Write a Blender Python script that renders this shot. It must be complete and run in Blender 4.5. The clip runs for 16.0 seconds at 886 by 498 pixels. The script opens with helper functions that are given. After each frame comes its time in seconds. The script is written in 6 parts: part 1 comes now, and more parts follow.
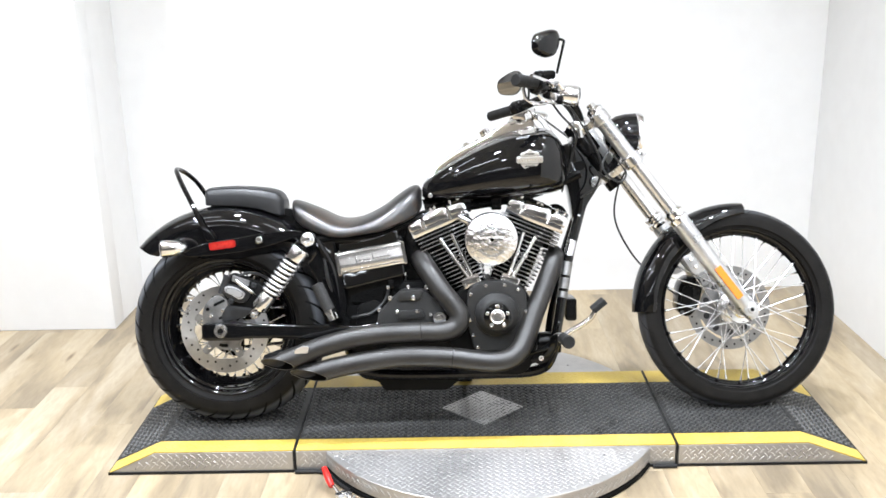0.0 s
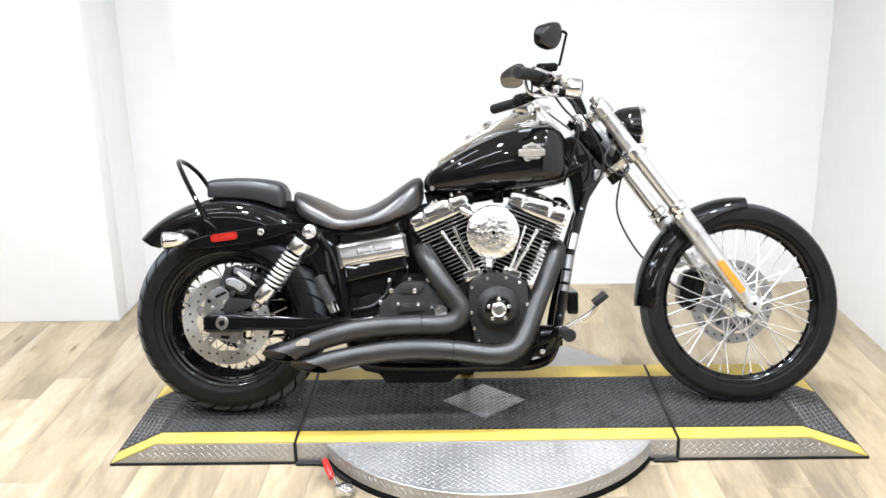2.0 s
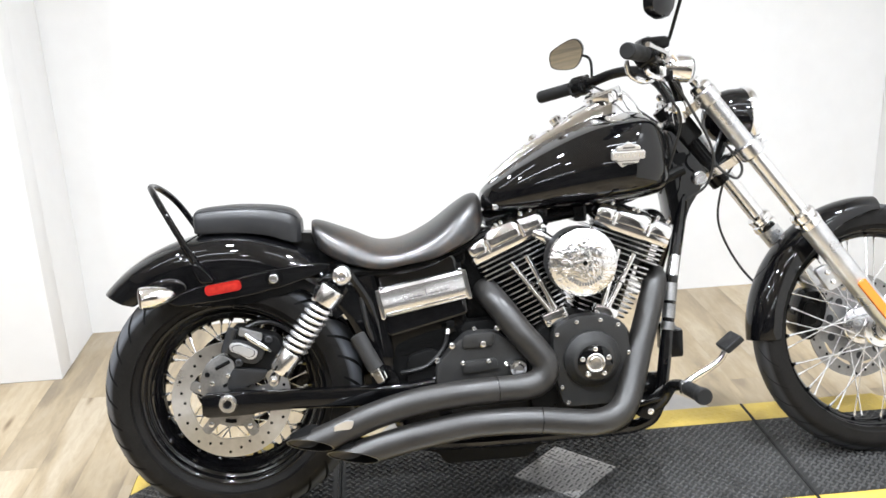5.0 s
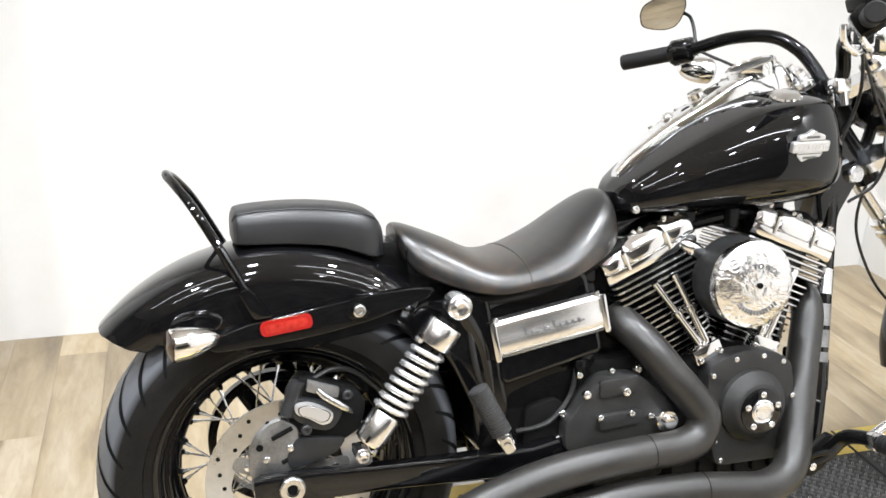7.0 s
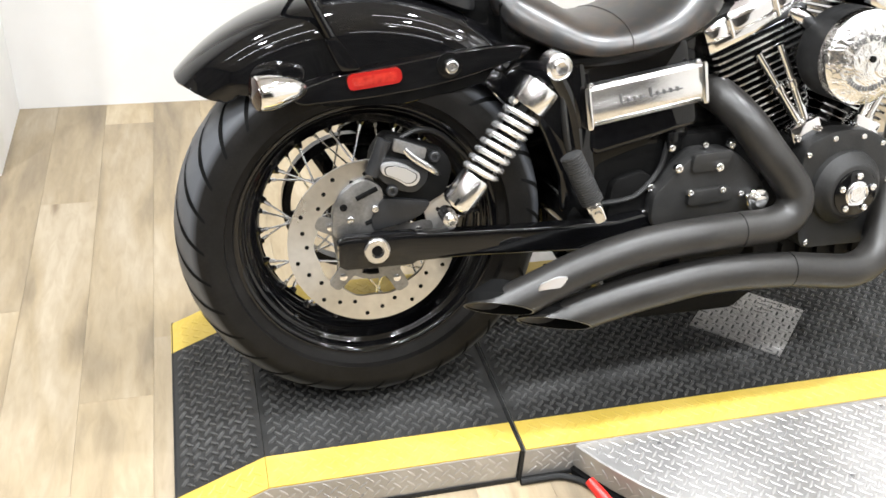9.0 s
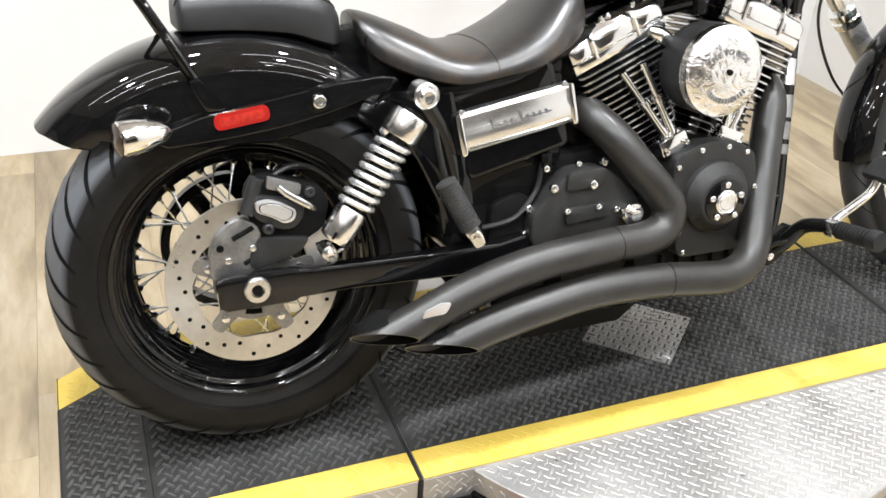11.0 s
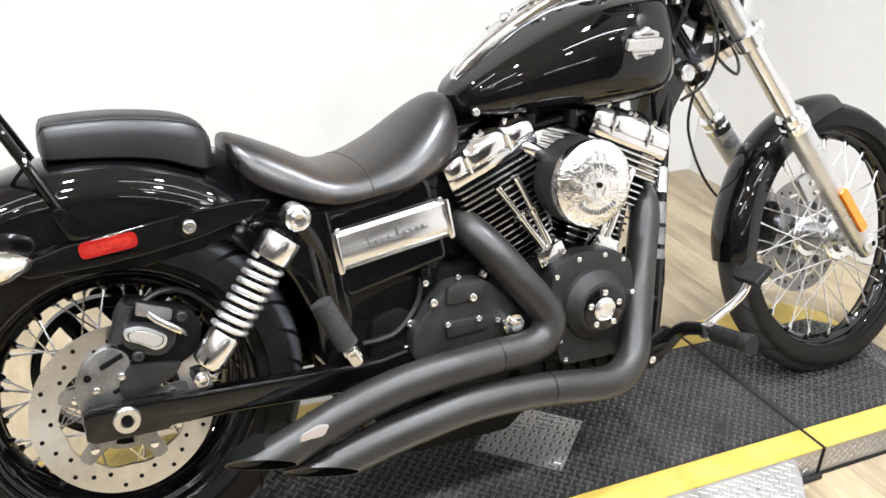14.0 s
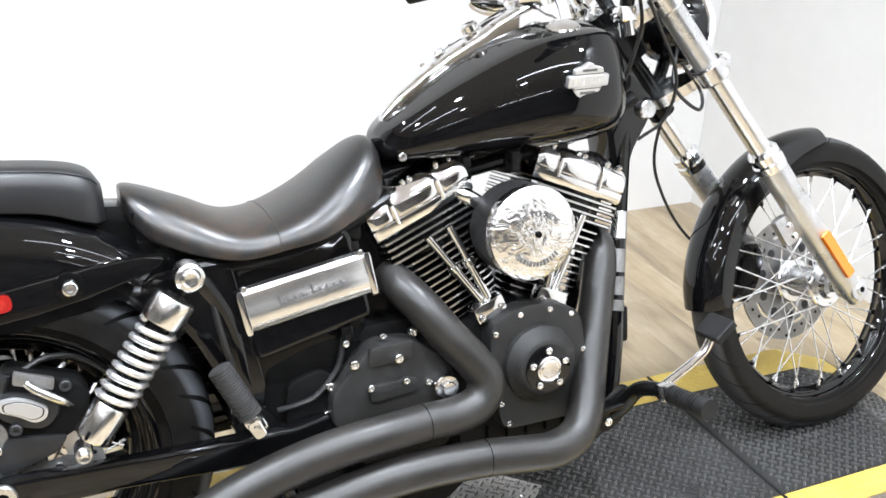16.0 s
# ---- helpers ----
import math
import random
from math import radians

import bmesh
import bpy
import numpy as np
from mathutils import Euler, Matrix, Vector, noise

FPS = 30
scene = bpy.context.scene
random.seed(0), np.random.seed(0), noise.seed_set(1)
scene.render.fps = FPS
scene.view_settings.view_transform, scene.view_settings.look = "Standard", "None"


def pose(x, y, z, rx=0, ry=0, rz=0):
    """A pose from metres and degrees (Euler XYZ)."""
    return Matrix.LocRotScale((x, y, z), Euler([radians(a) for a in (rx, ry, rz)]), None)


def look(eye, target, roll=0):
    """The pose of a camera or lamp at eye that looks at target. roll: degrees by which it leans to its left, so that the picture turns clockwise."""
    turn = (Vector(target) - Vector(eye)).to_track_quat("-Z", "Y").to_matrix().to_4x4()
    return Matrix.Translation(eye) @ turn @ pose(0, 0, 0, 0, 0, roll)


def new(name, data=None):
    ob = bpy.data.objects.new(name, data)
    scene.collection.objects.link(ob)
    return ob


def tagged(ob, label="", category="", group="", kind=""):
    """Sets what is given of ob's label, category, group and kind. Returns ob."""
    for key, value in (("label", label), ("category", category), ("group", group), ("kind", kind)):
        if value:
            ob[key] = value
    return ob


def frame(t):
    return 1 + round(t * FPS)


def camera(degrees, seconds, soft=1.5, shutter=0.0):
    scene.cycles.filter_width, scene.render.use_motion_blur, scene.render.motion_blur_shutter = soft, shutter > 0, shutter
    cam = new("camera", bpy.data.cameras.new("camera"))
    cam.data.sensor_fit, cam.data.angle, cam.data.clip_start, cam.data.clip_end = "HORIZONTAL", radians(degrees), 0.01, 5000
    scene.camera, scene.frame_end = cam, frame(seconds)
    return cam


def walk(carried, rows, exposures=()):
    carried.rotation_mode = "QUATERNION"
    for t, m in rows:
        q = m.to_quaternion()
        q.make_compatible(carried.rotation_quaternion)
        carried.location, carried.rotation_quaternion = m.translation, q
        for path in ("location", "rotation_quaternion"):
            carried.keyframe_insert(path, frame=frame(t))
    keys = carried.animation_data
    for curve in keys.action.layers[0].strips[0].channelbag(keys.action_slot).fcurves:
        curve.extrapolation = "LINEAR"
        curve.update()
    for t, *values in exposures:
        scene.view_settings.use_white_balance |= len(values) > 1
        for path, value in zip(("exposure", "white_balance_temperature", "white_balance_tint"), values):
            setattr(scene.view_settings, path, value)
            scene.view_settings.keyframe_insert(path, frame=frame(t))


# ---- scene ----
cam = camera(51.0, 16.0, soft=1.6)
PATH = [
    (0, (0.763, -2.897, 1.517), (0.736, -0.98, 0.947), -1.3),
    (0.5, (0.766, -2.901, 1.516), (0.737, -0.982, 0.955), -1.3),
    (1, (0.773, -2.909, 1.521), (0.746, -0.985, 0.973), -0.8),
    (1.5, (0.785, -2.901, 1.517), (0.747, -0.98, 0.959), -1.2),
    (2, (0.78, -2.895, 1.51), (0.738, -0.981, 0.929), -1.2),
    (2.5, (0.784, -2.861, 1.5), (0.773, -0.946, 0.924), -1.6),
    (3, (0.752, -2.819, 1.484), (0.766, -0.913, 0.877), -1.4),
    (3.5, (0.744, -2.718, 1.471), (0.814, -0.812, 0.871), -1.3),
    (4, (0.724, -2.514, 1.474), (0.783, -0.598, 0.905), -2.2),
    (4.5, (0.578, -2.34, 1.454), (0.583, -0.439, 0.833), -0.9),
    (5, (0.375, -2.138, 1.46), (0.522, -0.248, 0.825), -2.6),
    (5.2, (0.31, -2.069, 1.447), (0.472, -0.189, 0.784), -2.4),
    (7.3, (-0.1862, -1.3693, 1.3559), (0.3766, 0.3882, 0.5850), 2.17),
    (7.5, (-0.2063, -1.3552, 1.3350), (0.2997, 0.3893, 0.4979), 0.47),
    (8, (-0.2547, -1.3441, 1.2951), (0.2016, 0.2850, 0.2284), 2.94),
    (8.5, (-0.2719, -1.3507, 1.2698), (0.1877, 0.2486, 0.1604), 3.96),
    (9, (-0.2615, -1.3480, 1.2712), (0.2193, 0.2511, 0.1705), 4.12),
    (9.5, (-0.2524, -1.3464, 1.2776), (0.2945, 0.2456, 0.1974), 4.55),
    (10, (-0.2415, -1.3538, 1.2776), (0.3560, 0.2244, 0.2041), 4.32),
    (10.2, (-0.2365, -1.3540, 1.2775), (0.3900, 0.2189, 0.2128), 4.44),
    (12.3, (-0.1535, -1.3906, 1.2796), (0.5100, 0.1970, 0.2601), 2.53),
    (12.5, (-0.1597, -1.3684, 1.3053), (0.5407, 0.1977, 0.2774), 3.64),
    (13, (-0.1450, -1.3781, 1.3088), (0.5973, 0.2049, 0.3377), 3.41),
    (13.5, (-0.1331, -1.3846, 1.3138), (0.6538, 0.2145, 0.4061), 3.63),
    (14, (-0.1162, -1.3797, 1.3303), (0.7067, 0.2238, 0.4632), 3.81),
    (14.5, (-0.1064, -1.3829, 1.3449), (0.7414, 0.2303, 0.5209), 3.98),
    (15, (-0.0857, -1.3934, 1.3493), (0.7889, 0.2251, 0.5649), 3.94),
    (15.5, (-0.0121, -1.3664, 1.3404), (0.8545, 0.2517, 0.5460), 3.07),
    (16, (0.1277, -1.3293, 1.3285), (0.8794, 0.3315, 0.5058), 2.25),
]
walk(cam, [(t, look(eye, target, roll)) for t, eye, target, roll in PATH],
     exposures=[(0.0, 0.03, 6500, 10), (3.0, -0.05, 6500, 10), (5.0, -0.02, 6600, 10), (7.5, -0.06, 6850, 10), (10.0, -0.05, 6950, 10), (12.5, -0.3, 6950, 10), (13.5, -0.18, 6850, 10), (15.0, -0.03, 6550, 10), (16.0, 0.0, 6500, 10)])
# ---- light: white showroom bay lit by ceiling downlights behind and above the camera ----
world = bpy.data.worlds.new("world")
scene.world = world
world.use_nodes = True
world.node_tree.nodes["Background"].inputs[0].default_value = (1.0, 0.97, 0.93, 1)
world.node_tree.nodes["Background"].inputs[1].default_value = 0.03
CEIL = 3.1


def downlight(x, y, watts, size=0.2, z=None):
    data = bpy.data.lights.new("downlight", "AREA")
    data.shape, data.size, data.energy, data.color = "DISK", size, watts, (0.87, 0.935, 1.03)
    data.spread = radians(125)
    ob = new("downlight", data)
    ob.matrix_world = pose(x, y, (CEIL if z is None else z) - 0.015, 0, 0, 0)
    return ob


for lx in (-1.5, -0.15, 1.2, 2.3):
    for ly in (-0.1, -1.6, -3.4, -5.4):
        downlight(lx, ly, (14 if ly > -1 else 20) if lx > 2 else (34 if ly > -2 else 17), 0.15)


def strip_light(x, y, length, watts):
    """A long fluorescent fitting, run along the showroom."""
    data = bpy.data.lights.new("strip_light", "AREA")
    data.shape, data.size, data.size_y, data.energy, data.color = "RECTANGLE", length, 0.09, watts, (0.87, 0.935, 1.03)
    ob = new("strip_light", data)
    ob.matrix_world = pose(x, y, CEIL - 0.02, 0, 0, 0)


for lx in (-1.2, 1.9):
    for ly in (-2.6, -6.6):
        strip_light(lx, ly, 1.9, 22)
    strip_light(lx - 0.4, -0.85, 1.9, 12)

# ---- materials ----
def mat(name, color, rough=0.5, metal=0.0, coat=0.0, spec=0.5):
    m = bpy.data.materials.new(name)
    m.use_nodes = True
    b = m.node_tree.nodes["Principled BSDF"]
    b.inputs["Base Color"].default_value = (*color, 1)
    b.inputs["Roughness"].default_value = rough
    b.inputs["Metallic"].default_value = metal
    b.inputs["Coat Weight"].default_value = coat
    b.inputs["Coat Roughness"].default_value = 0.03
    b.inputs["Specular IOR Level"].default_value = spec
    return m


def nodes_of(m):
    nt = m.node_tree
    return nt, nt.nodes["Principled BSDF"], lambda kind: nt.nodes.new(kind)


def vary(m, scale, low, high, detail=4.0, stretch=(1, 1, 1), bump=0.0, rough=None, fine=None, bump_scale=None):
    """Two-scale colour variation, with optional roughness range and bump, in object space."""
    nt, b, add = nodes_of(m)
    co, mp, n1, n2, ramp = add("ShaderNodeTexCoord"), add("ShaderNodeMapping"), add("ShaderNodeTexNoise"), add("ShaderNodeTexNoise"), add("ShaderNodeValToRGB")
    mix = add("ShaderNodeMath")
    mix.operation = "MULTIPLY_ADD"
    mix.inputs[1].default_value = 0.4
    nt.links.new(co.outputs["Object"], mp.inputs[0])
    mp.inputs["Scale"].default_value = stretch
    for n, s in ((n1, scale), (n2, fine or scale * 9)):
        nt.links.new(mp.outputs[0], n.inputs["Vector"])
        n.inputs["Scale"].default_value, n.inputs["Detail"].default_value = s, detail
    off = add("ShaderNodeMath")
    off.operation = "MULTIPLY"
    off.inputs[1].default_value = 0.6
    nt.links.new(n1.outputs[0], off.inputs[0])
    nt.links.new(n2.outputs[0], mix.inputs[0])
    nt.links.new(off.outputs[0], mix.inputs[2])
    nt.links.new(mix.outputs[0], ramp.inputs[0])
    ramp.color_ramp.elements[0].position, ramp.color_ramp.elements[1].position = 0.32, 0.68
    ramp.color_ramp.elements[0].color, ramp.color_ramp.elements[1].color = (*low, 1), (*high, 1)
    nt.links.new(ramp.outputs[0], b.inputs["Base Color"])
    if rough:
        mr = add("ShaderNodeMapRange")
        mr.inputs[1].default_value, mr.inputs[2].default_value = 0.3, 0.7
        mr.inputs[3].default_value, mr.inputs[4].default_value = rough
        nt.links.new(n1.outputs[0], mr.inputs[0])
        nt.links.new(mr.outputs[0], b.inputs["Roughness"])
    if bump:
        bp, nb = add("ShaderNodeBump"), n2
        if bump_scale:
            nb = add("ShaderNodeTexNoise")
            nb.inputs["Scale"].default_value = bump_scale
            nt.links.new(co.outputs["Object"], nb.inputs["Vector"])
        bp.inputs["Strength"].default_value, bp.inputs["Distance"].default_value = bump, 0.002
        nt.links.new(nb.outputs[0], bp.inputs["Height"])
        nt.links.new(bp.outputs[0], b.inputs["Normal"])
    return m


M_WALL = vary(mat("wall_paint", (0.8, 0.8, 0.79), 0.55), 1.3, (0.78, 0.775, 0.765), (0.83, 0.828, 0.82), bump=0.08, bump_scale=180)
M_CEIL = vary(mat("ceiling_paint", (0.75, 0.75, 0.74), 0.8), 1.5, (0.7, 0.695, 0.69), (0.8, 0.795, 0.79))
# unseen walls: dark and pale patches added for gloss and chrome to reflect
M_SHOW = vary(mat("patchy_unseen_wall", (0.6, 0.59, 0.57), 0.7), 0.6, (0.03, 0.03, 0.031), (0.42, 0.415, 0.405), detail=3)
M_GLOSS = mat("gloss_black_paint", (0.003, 0.003, 0.0034), 0.3, 0, 1.0, 0.0)
M_BLACK = vary(mat("satin_black_powder_coat", (0.006, 0.006, 0.006), 0.3, spec=0.2), 30, (0.003, 0.003, 0.003), (0.006, 0.006, 0.006), rough=(0.1, 0.22))
M_WRINKLE = vary(mat("wrinkle_black_casting", (0.01, 0.01, 0.01), 0.5, spec=0.1), 25, (0.0035, 0.0035, 0.0035), (0.0075, 0.0073, 0.0071), bump=0.35, rough=(0.46, 0.62), bump_scale=900)
# the wrinkle casting in a paler grey, for the outer covers
M_CASTING = vary(mat("paler_wrinkle_casting", (0.016, 0.016, 0.016), 0.5, spec=0.4), 25, (0.012, 0.0119, 0.0116), (0.023, 0.0226, 0.022), bump=0.35, rough=(0.44, 0.58), bump_scale=900)
M_PIPE = vary(mat("ceramic_black_exhaust", (0.02, 0.02, 0.022), 0.42, spec=0.52), 14, (0.0115, 0.0108, 0.0101), (0.024, 0.0223, 0.0203), rough=(0.34, 0.44), bump=0.08, bump_scale=700)
M_CHROME = mat("chrome", (0.86, 0.86, 0.87), 0.075, 1.0)
M_BADGE = mat("bright_badge_metal", (0.66, 0.66, 0.665), 0.3, 0.75)
M_COIL = mat("bright_plated_spring", (0.87, 0.87, 0.875), 0.27, 0.85)
M_SATIN = mat("satin_chrome", (0.86, 0.86, 0.87), 0.19, 1.0)
M_BRIGHT = vary(mat("brushed_bright_plating", (0.84, 0.84, 0.845), 0.22, 0.95), 30, (0.74, 0.735, 0.73), (0.84, 0.835, 0.83), rough=(0.19, 0.26))
M_BRACKET = vary(mat("dark_grey_casting", (0.06, 0.062, 0.066), 0.42), 30, (0.010, 0.0105, 0.0115), (0.020, 0.0205, 0.022), rough=(0.34, 0.5), bump=0.1, bump_scale=700)
M_ALU = vary(mat("polished_aluminium", (0.75, 0.75, 0.76), 0.2, 1.0), 20, (0.68, 0.68, 0.69), (0.8, 0.8, 0.81), rough=(0.16, 0.3))
M_SILVER = vary(mat("silver_painted_alloy", (0.6, 0.6, 0.6), 0.32, 0.85), 18, (0.55, 0.55, 0.55), (0.68, 0.68, 0.68), rough=(0.25, 0.4))
M_DISC_FRONT = vary(mat("dulled_disc_steel", (0.3, 0.29, 0.28), 0.4, 0.9), 25, (0.24, 0.232, 0.222), (0.36, 0.35, 0.335), rough=(0.36, 0.48))
M_DISC = vary(mat("brushed_steel_disc", (0.4, 0.4, 0.4), 0.3, 1.0), 9, (0.55, 0.548, 0.545), (0.72, 0.715, 0.71), rough=(0.24, 0.4))
nt, bsdf, add = nodes_of(M_DISC)
tg = add("ShaderNodeTangent")
tg.direction_type, tg.axis = "RADIAL", "Y"
bsdf.inputs["Anisotropic"].default_value = 0.75
nt.links.new(tg.outputs[0], bsdf.inputs["Tangent"])
M_TYRE = vary(mat("tyre_rubber", (0.01, 0.01, 0.0105), 0.55, spec=0.3), 22, (0.0065, 0.0061, 0.0057), (0.0135, 0.0124, 0.0114), rough=(0.42, 0.58), bump=0.15, bump_scale=500)
# crown sheen painted in as grey, darker sidewall, by distance from the axle
nt, bsdf, add = nodes_of(M_TYRE)
tc_, sp_, cb_, ln_, mr_, mx_ = add("ShaderNodeTexCoord"), add("ShaderNodeSeparateXYZ"), add("ShaderNodeCombineXYZ"), add("ShaderNodeVectorMath"), add("ShaderNodeMapRange"), add("ShaderNodeMix")
ln_.operation = "LENGTH"
nt.links.new(tc_.outputs["Object"], sp_.inputs[0])
nt.links.new(sp_.outputs[0], cb_.inputs[0])
nt.links.new(sp_.outputs[2], cb_.inputs[2])
nt.links.new(cb_.outputs[0], ln_.inputs[0])
nt.links.new(ln_.outputs["Value"], mr_.inputs[0])
mr_.inputs[1].default_value, mr_.inputs[2].default_value = 0.288, 0.3
mx_.data_type = "RGBA"
side_ramp = bsdf.inputs["Base Color"].links[0].from_socket
nt.links.new(mr_.outputs[0], mx_.inputs[0])
nt.links.new(side_ramp, mx_.inputs[6])
mx_.inputs[7].default_value = (0.082, 0.087, 0.097, 1)
ms_ = add("ShaderNodeMapRange")
ms_.inputs[3].default_value, ms_.inputs[4].default_value = 0.12, 0.6
nt.links.new(mr_.outputs[0], ms_.inputs[0])
nt.links.new(ms_.outputs[0], bsdf.inputs["Specular IOR Level"])
nt.links.new(mx_.outputs[2], bsdf.inputs["Base Color"])
M_TYRE_TALL = M_TYRE.copy()
M_TYRE_TALL.name = "front_tyre_rubber"
for n in M_TYRE_TALL.node_tree.nodes:
    if n.bl_idname == "ShaderNodeMapRange" and abs(n.inputs[1].default_value - 0.288) < 1e-4:
        n.inputs[1].default_value, n.inputs[2].default_value = 0.322, 0.33
    if n.bl_idname == "ShaderNodeMix":
        n.inputs[7].default_value = (0.03, 0.031, 0.034, 1)
M_RUBBER = vary(mat("ribbed_rubber", (0.01, 0.01, 0.01), 0.65, spec=0.3), 40, (0.006, 0.006, 0.006), (0.014, 0.014, 0.014), rough=(0.5, 0.75))
M_PEG = vary(mat("grey_worn_rubber", (0.03, 0.03, 0.03), 0.55, spec=0.4), 40, (0.022, 0.022, 0.022), (0.045, 0.0445, 0.044), rough=(0.45, 0.65))
M_LEATHER = vary(mat("black_seat_leather", (0.008, 0.0078, 0.0075), 0.4, spec=0.8), 6, (0.0085, 0.0085, 0.0088), (0.033, 0.0215, 0.014), rough=(0.28, 0.38), bump=0.06, bump_scale=650)
for n in M_LEATHER.node_tree.nodes:
    if n.bl_idname == "ShaderNodeValToRGB":  # tan reflections, painted into the colour, show in few places
        n.color_ramp.elements[0].position, n.color_ramp.elements[1].position = 0.46, 0.6
M_PAD = vary(mat("black_pillion_vinyl", (0.008, 0.008, 0.009), 0.42, spec=0.6), 9, (0.005, 0.0052, 0.006), (0.011, 0.0112, 0.0125), rough=(0.36, 0.48), bump=0.06, bump_scale=650)
M_RED = mat("red_reflector", (0.3, 0.01, 0.008), 0.2, 0, 0.8)
M_RED_CORE = vary(mat("red_reflector_core", (0.6, 0.04, 0.02), 0.12, 0, 1.0), 90, (0.2, 0.006, 0.005), (0.5, 0.03, 0.018), bump=0.5, bump_scale=420)
M_AMBER = mat("amber_reflector", (0.85, 0.22, 0.01), 0.14, 0, 0.8)
M_GLASS = mat("lamp_glass", (0.9, 0.9, 0.9), 0.05)
M_GLASS.node_tree.nodes["Principled BSDF"].inputs["Transmission Weight"].default_value = 1.0
M_SMOKE = mat("smoked_lens", (0.02, 0.008, 0.006), 0.08, 0, 0.6)
M_MIRROR = mat("mirror_glass", (0.8, 0.8, 0.8), 0.01, 1.0)
M_DARK = mat("dark_recess", (0.004, 0.004, 0.004), 0.8, spec=0.1)
M_PLATE = vary(mat("aluminium_tread_plate", (0.6, 0.59, 0.58), 0.4, 0.8), 4, (0.37, 0.361, 0.353), (0.49, 0.475, 0.46), rough=(0.34, 0.52), bump=0.1, bump_scale=160)
# bars paler than the plate: their highlights are put into the colour
M_PLATEBAR = vary(mat("highlit_plate_tread", (0.7, 0.7, 0.7), 0.3, 0.6), 6, (0.44, 0.43, 0.423), (0.58, 0.567, 0.556), rough=(0.24, 0.36))
M_MAT = vary(mat("black_tread_mat", (0.02, 0.02, 0.022), 0.42, spec=0.3), 6, (0.0145, 0.0143, 0.0138), (0.029, 0.0285, 0.0275), rough=(0.44, 0.58), bump=0.12, bump_scale=260)
# worn bars, with their glints put into a colour paler than the mat
M_MATBAR = vary(mat("worn_glint_tread_bar", (0.04, 0.04, 0.042), 0.3), 8, (0.042, 0.0415, 0.0405), (0.082, 0.081, 0.079), rough=(0.26, 0.38))
M_YELLOW = vary(mat("yellow_safety_paint", (0.7, 0.5, 0.06), 0.45), 9, (0.475, 0.335, 0.05), (0.55, 0.4, 0.09), rough=(0.38, 0.55), bump=0.1, bump_scale=200)
M_LEVER = mat("red_grip_plastic", (0.62, 0.02, 0.015), 0.35)
M_STEEL = vary(mat("dull_grey_alloy", (0.3, 0.3, 0.3), 0.42, 0.9), 24, (0.2, 0.2, 0.2), (0.36, 0.355, 0.35), rough=(0.34, 0.5))
M_ETCH = mat("grey_etched_metal", (0.16, 0.16, 0.16), 0.55, 0.6)
M_HOSE = mat("black_hose", (0.012, 0.012, 0.012), 0.4)

M_WOOD = mat("oak_vinyl_plank", (0.4, 0.33, 0.24), 0.4)
nt, bsdf, add = nodes_of(M_WOOD)
oi, co, mp = add("ShaderNodeObjectInfo"), add("ShaderNodeTexCoord"), add("ShaderNodeMapping")
sh, grain, blot, knots = add("ShaderNodeVectorMath"), add("ShaderNodeTexNoise"), add("ShaderNodeTexNoise"), add("ShaderNodeTexVoronoi")
cm = add("ShaderNodeCombineXYZ")
mul = add("ShaderNodeMath")
mul.operation, mul.inputs[1].default_value = "MULTIPLY", 37.0
nt.links.new(oi.outputs["Random"], mul.inputs[0])
for k in range(3):
    nt.links.new(mul.outputs[0], cm.inputs[k])
nt.links.new(co.outputs["Object"], sh.inputs[0])
nt.links.new(cm.outputs[0], sh.inputs[1])
nt.links.new(sh.outputs[0], mp.inputs[0])
mp.inputs["Scale"].default_value = (1.0, 0.2, 1.0)
for n, s, d, r in ((grain, 62, 7, 0.62), (blot, 8, 3, 0.5)):
    nt.links.new(mp.outputs[0], n.inputs["Vector"])
    n.inputs["Scale"].default_value, n.inputs["Detail"].default_value, n.inputs["Roughness"].default_value = s, d, r
    n.inputs["Distortion"].default_value = 0.7
r1, r2, r3 = add("ShaderNodeValToRGB"), add("ShaderNodeValToRGB"), add("ShaderNodeValToRGB")
nt.links.new(blot.outputs[0], r1.inputs[0])
r1.color_ramp.elements[0].position, r1.color_ramp.elements[1].position = 0.34, 0.67
r1.color_ramp.elements[0].color, r1.color_ramp.elements[1].color = (0.27, 0.218, 0.15, 1), (0.50, 0.425, 0.315, 1)
tan = r1.color_ramp.elements.new(0.5)
tan.color = (0.415, 0.335, 0.222, 1)
nt.links.new(grain.outputs[0], r2.inputs[0])
r2.color_ramp.elements[0].position, r2.color_ramp.elements[1].position = 0.3, 0.62
r2.color_ramp.elements[0].color, r2.color_ramp.elements[1].color = (0.82, 0.80, 0.77, 1), (1, 1, 1, 1)
nt.links.new(oi.outputs["Random"], r3.inputs[0])
r3.color_ramp.elements[0].color, r3.color_ramp.elements[1].color = (0.72, 0.71, 0.705, 1), (0.94, 0.915, 0.86, 1)
m1, m2 = add("ShaderNodeMix"), add("ShaderNodeMix")
for m in (m1, m2):
    m.data_type, m.blend_type = "RGBA", "MULTIPLY"
    m.inputs[0].default_value = 1.0
nt.links.new(r1.outputs[0], m1.inputs[6])
nt.links.new(r2.outputs[0], m1.inputs[7])
nt.links.new(m1.outputs[2], m2.inputs[6])
nt.links.new(r3.outputs[0], m2.inputs[7])
m3, kr = add("ShaderNodeMix"), add("ShaderNodeValToRGB")
m3.data_type, m3.blend_type = "RGBA", "MULTIPLY"
m3.inputs[0].default_value = 1.0
nt.links.new(mp.outputs[0], knots.inputs["Vector"])
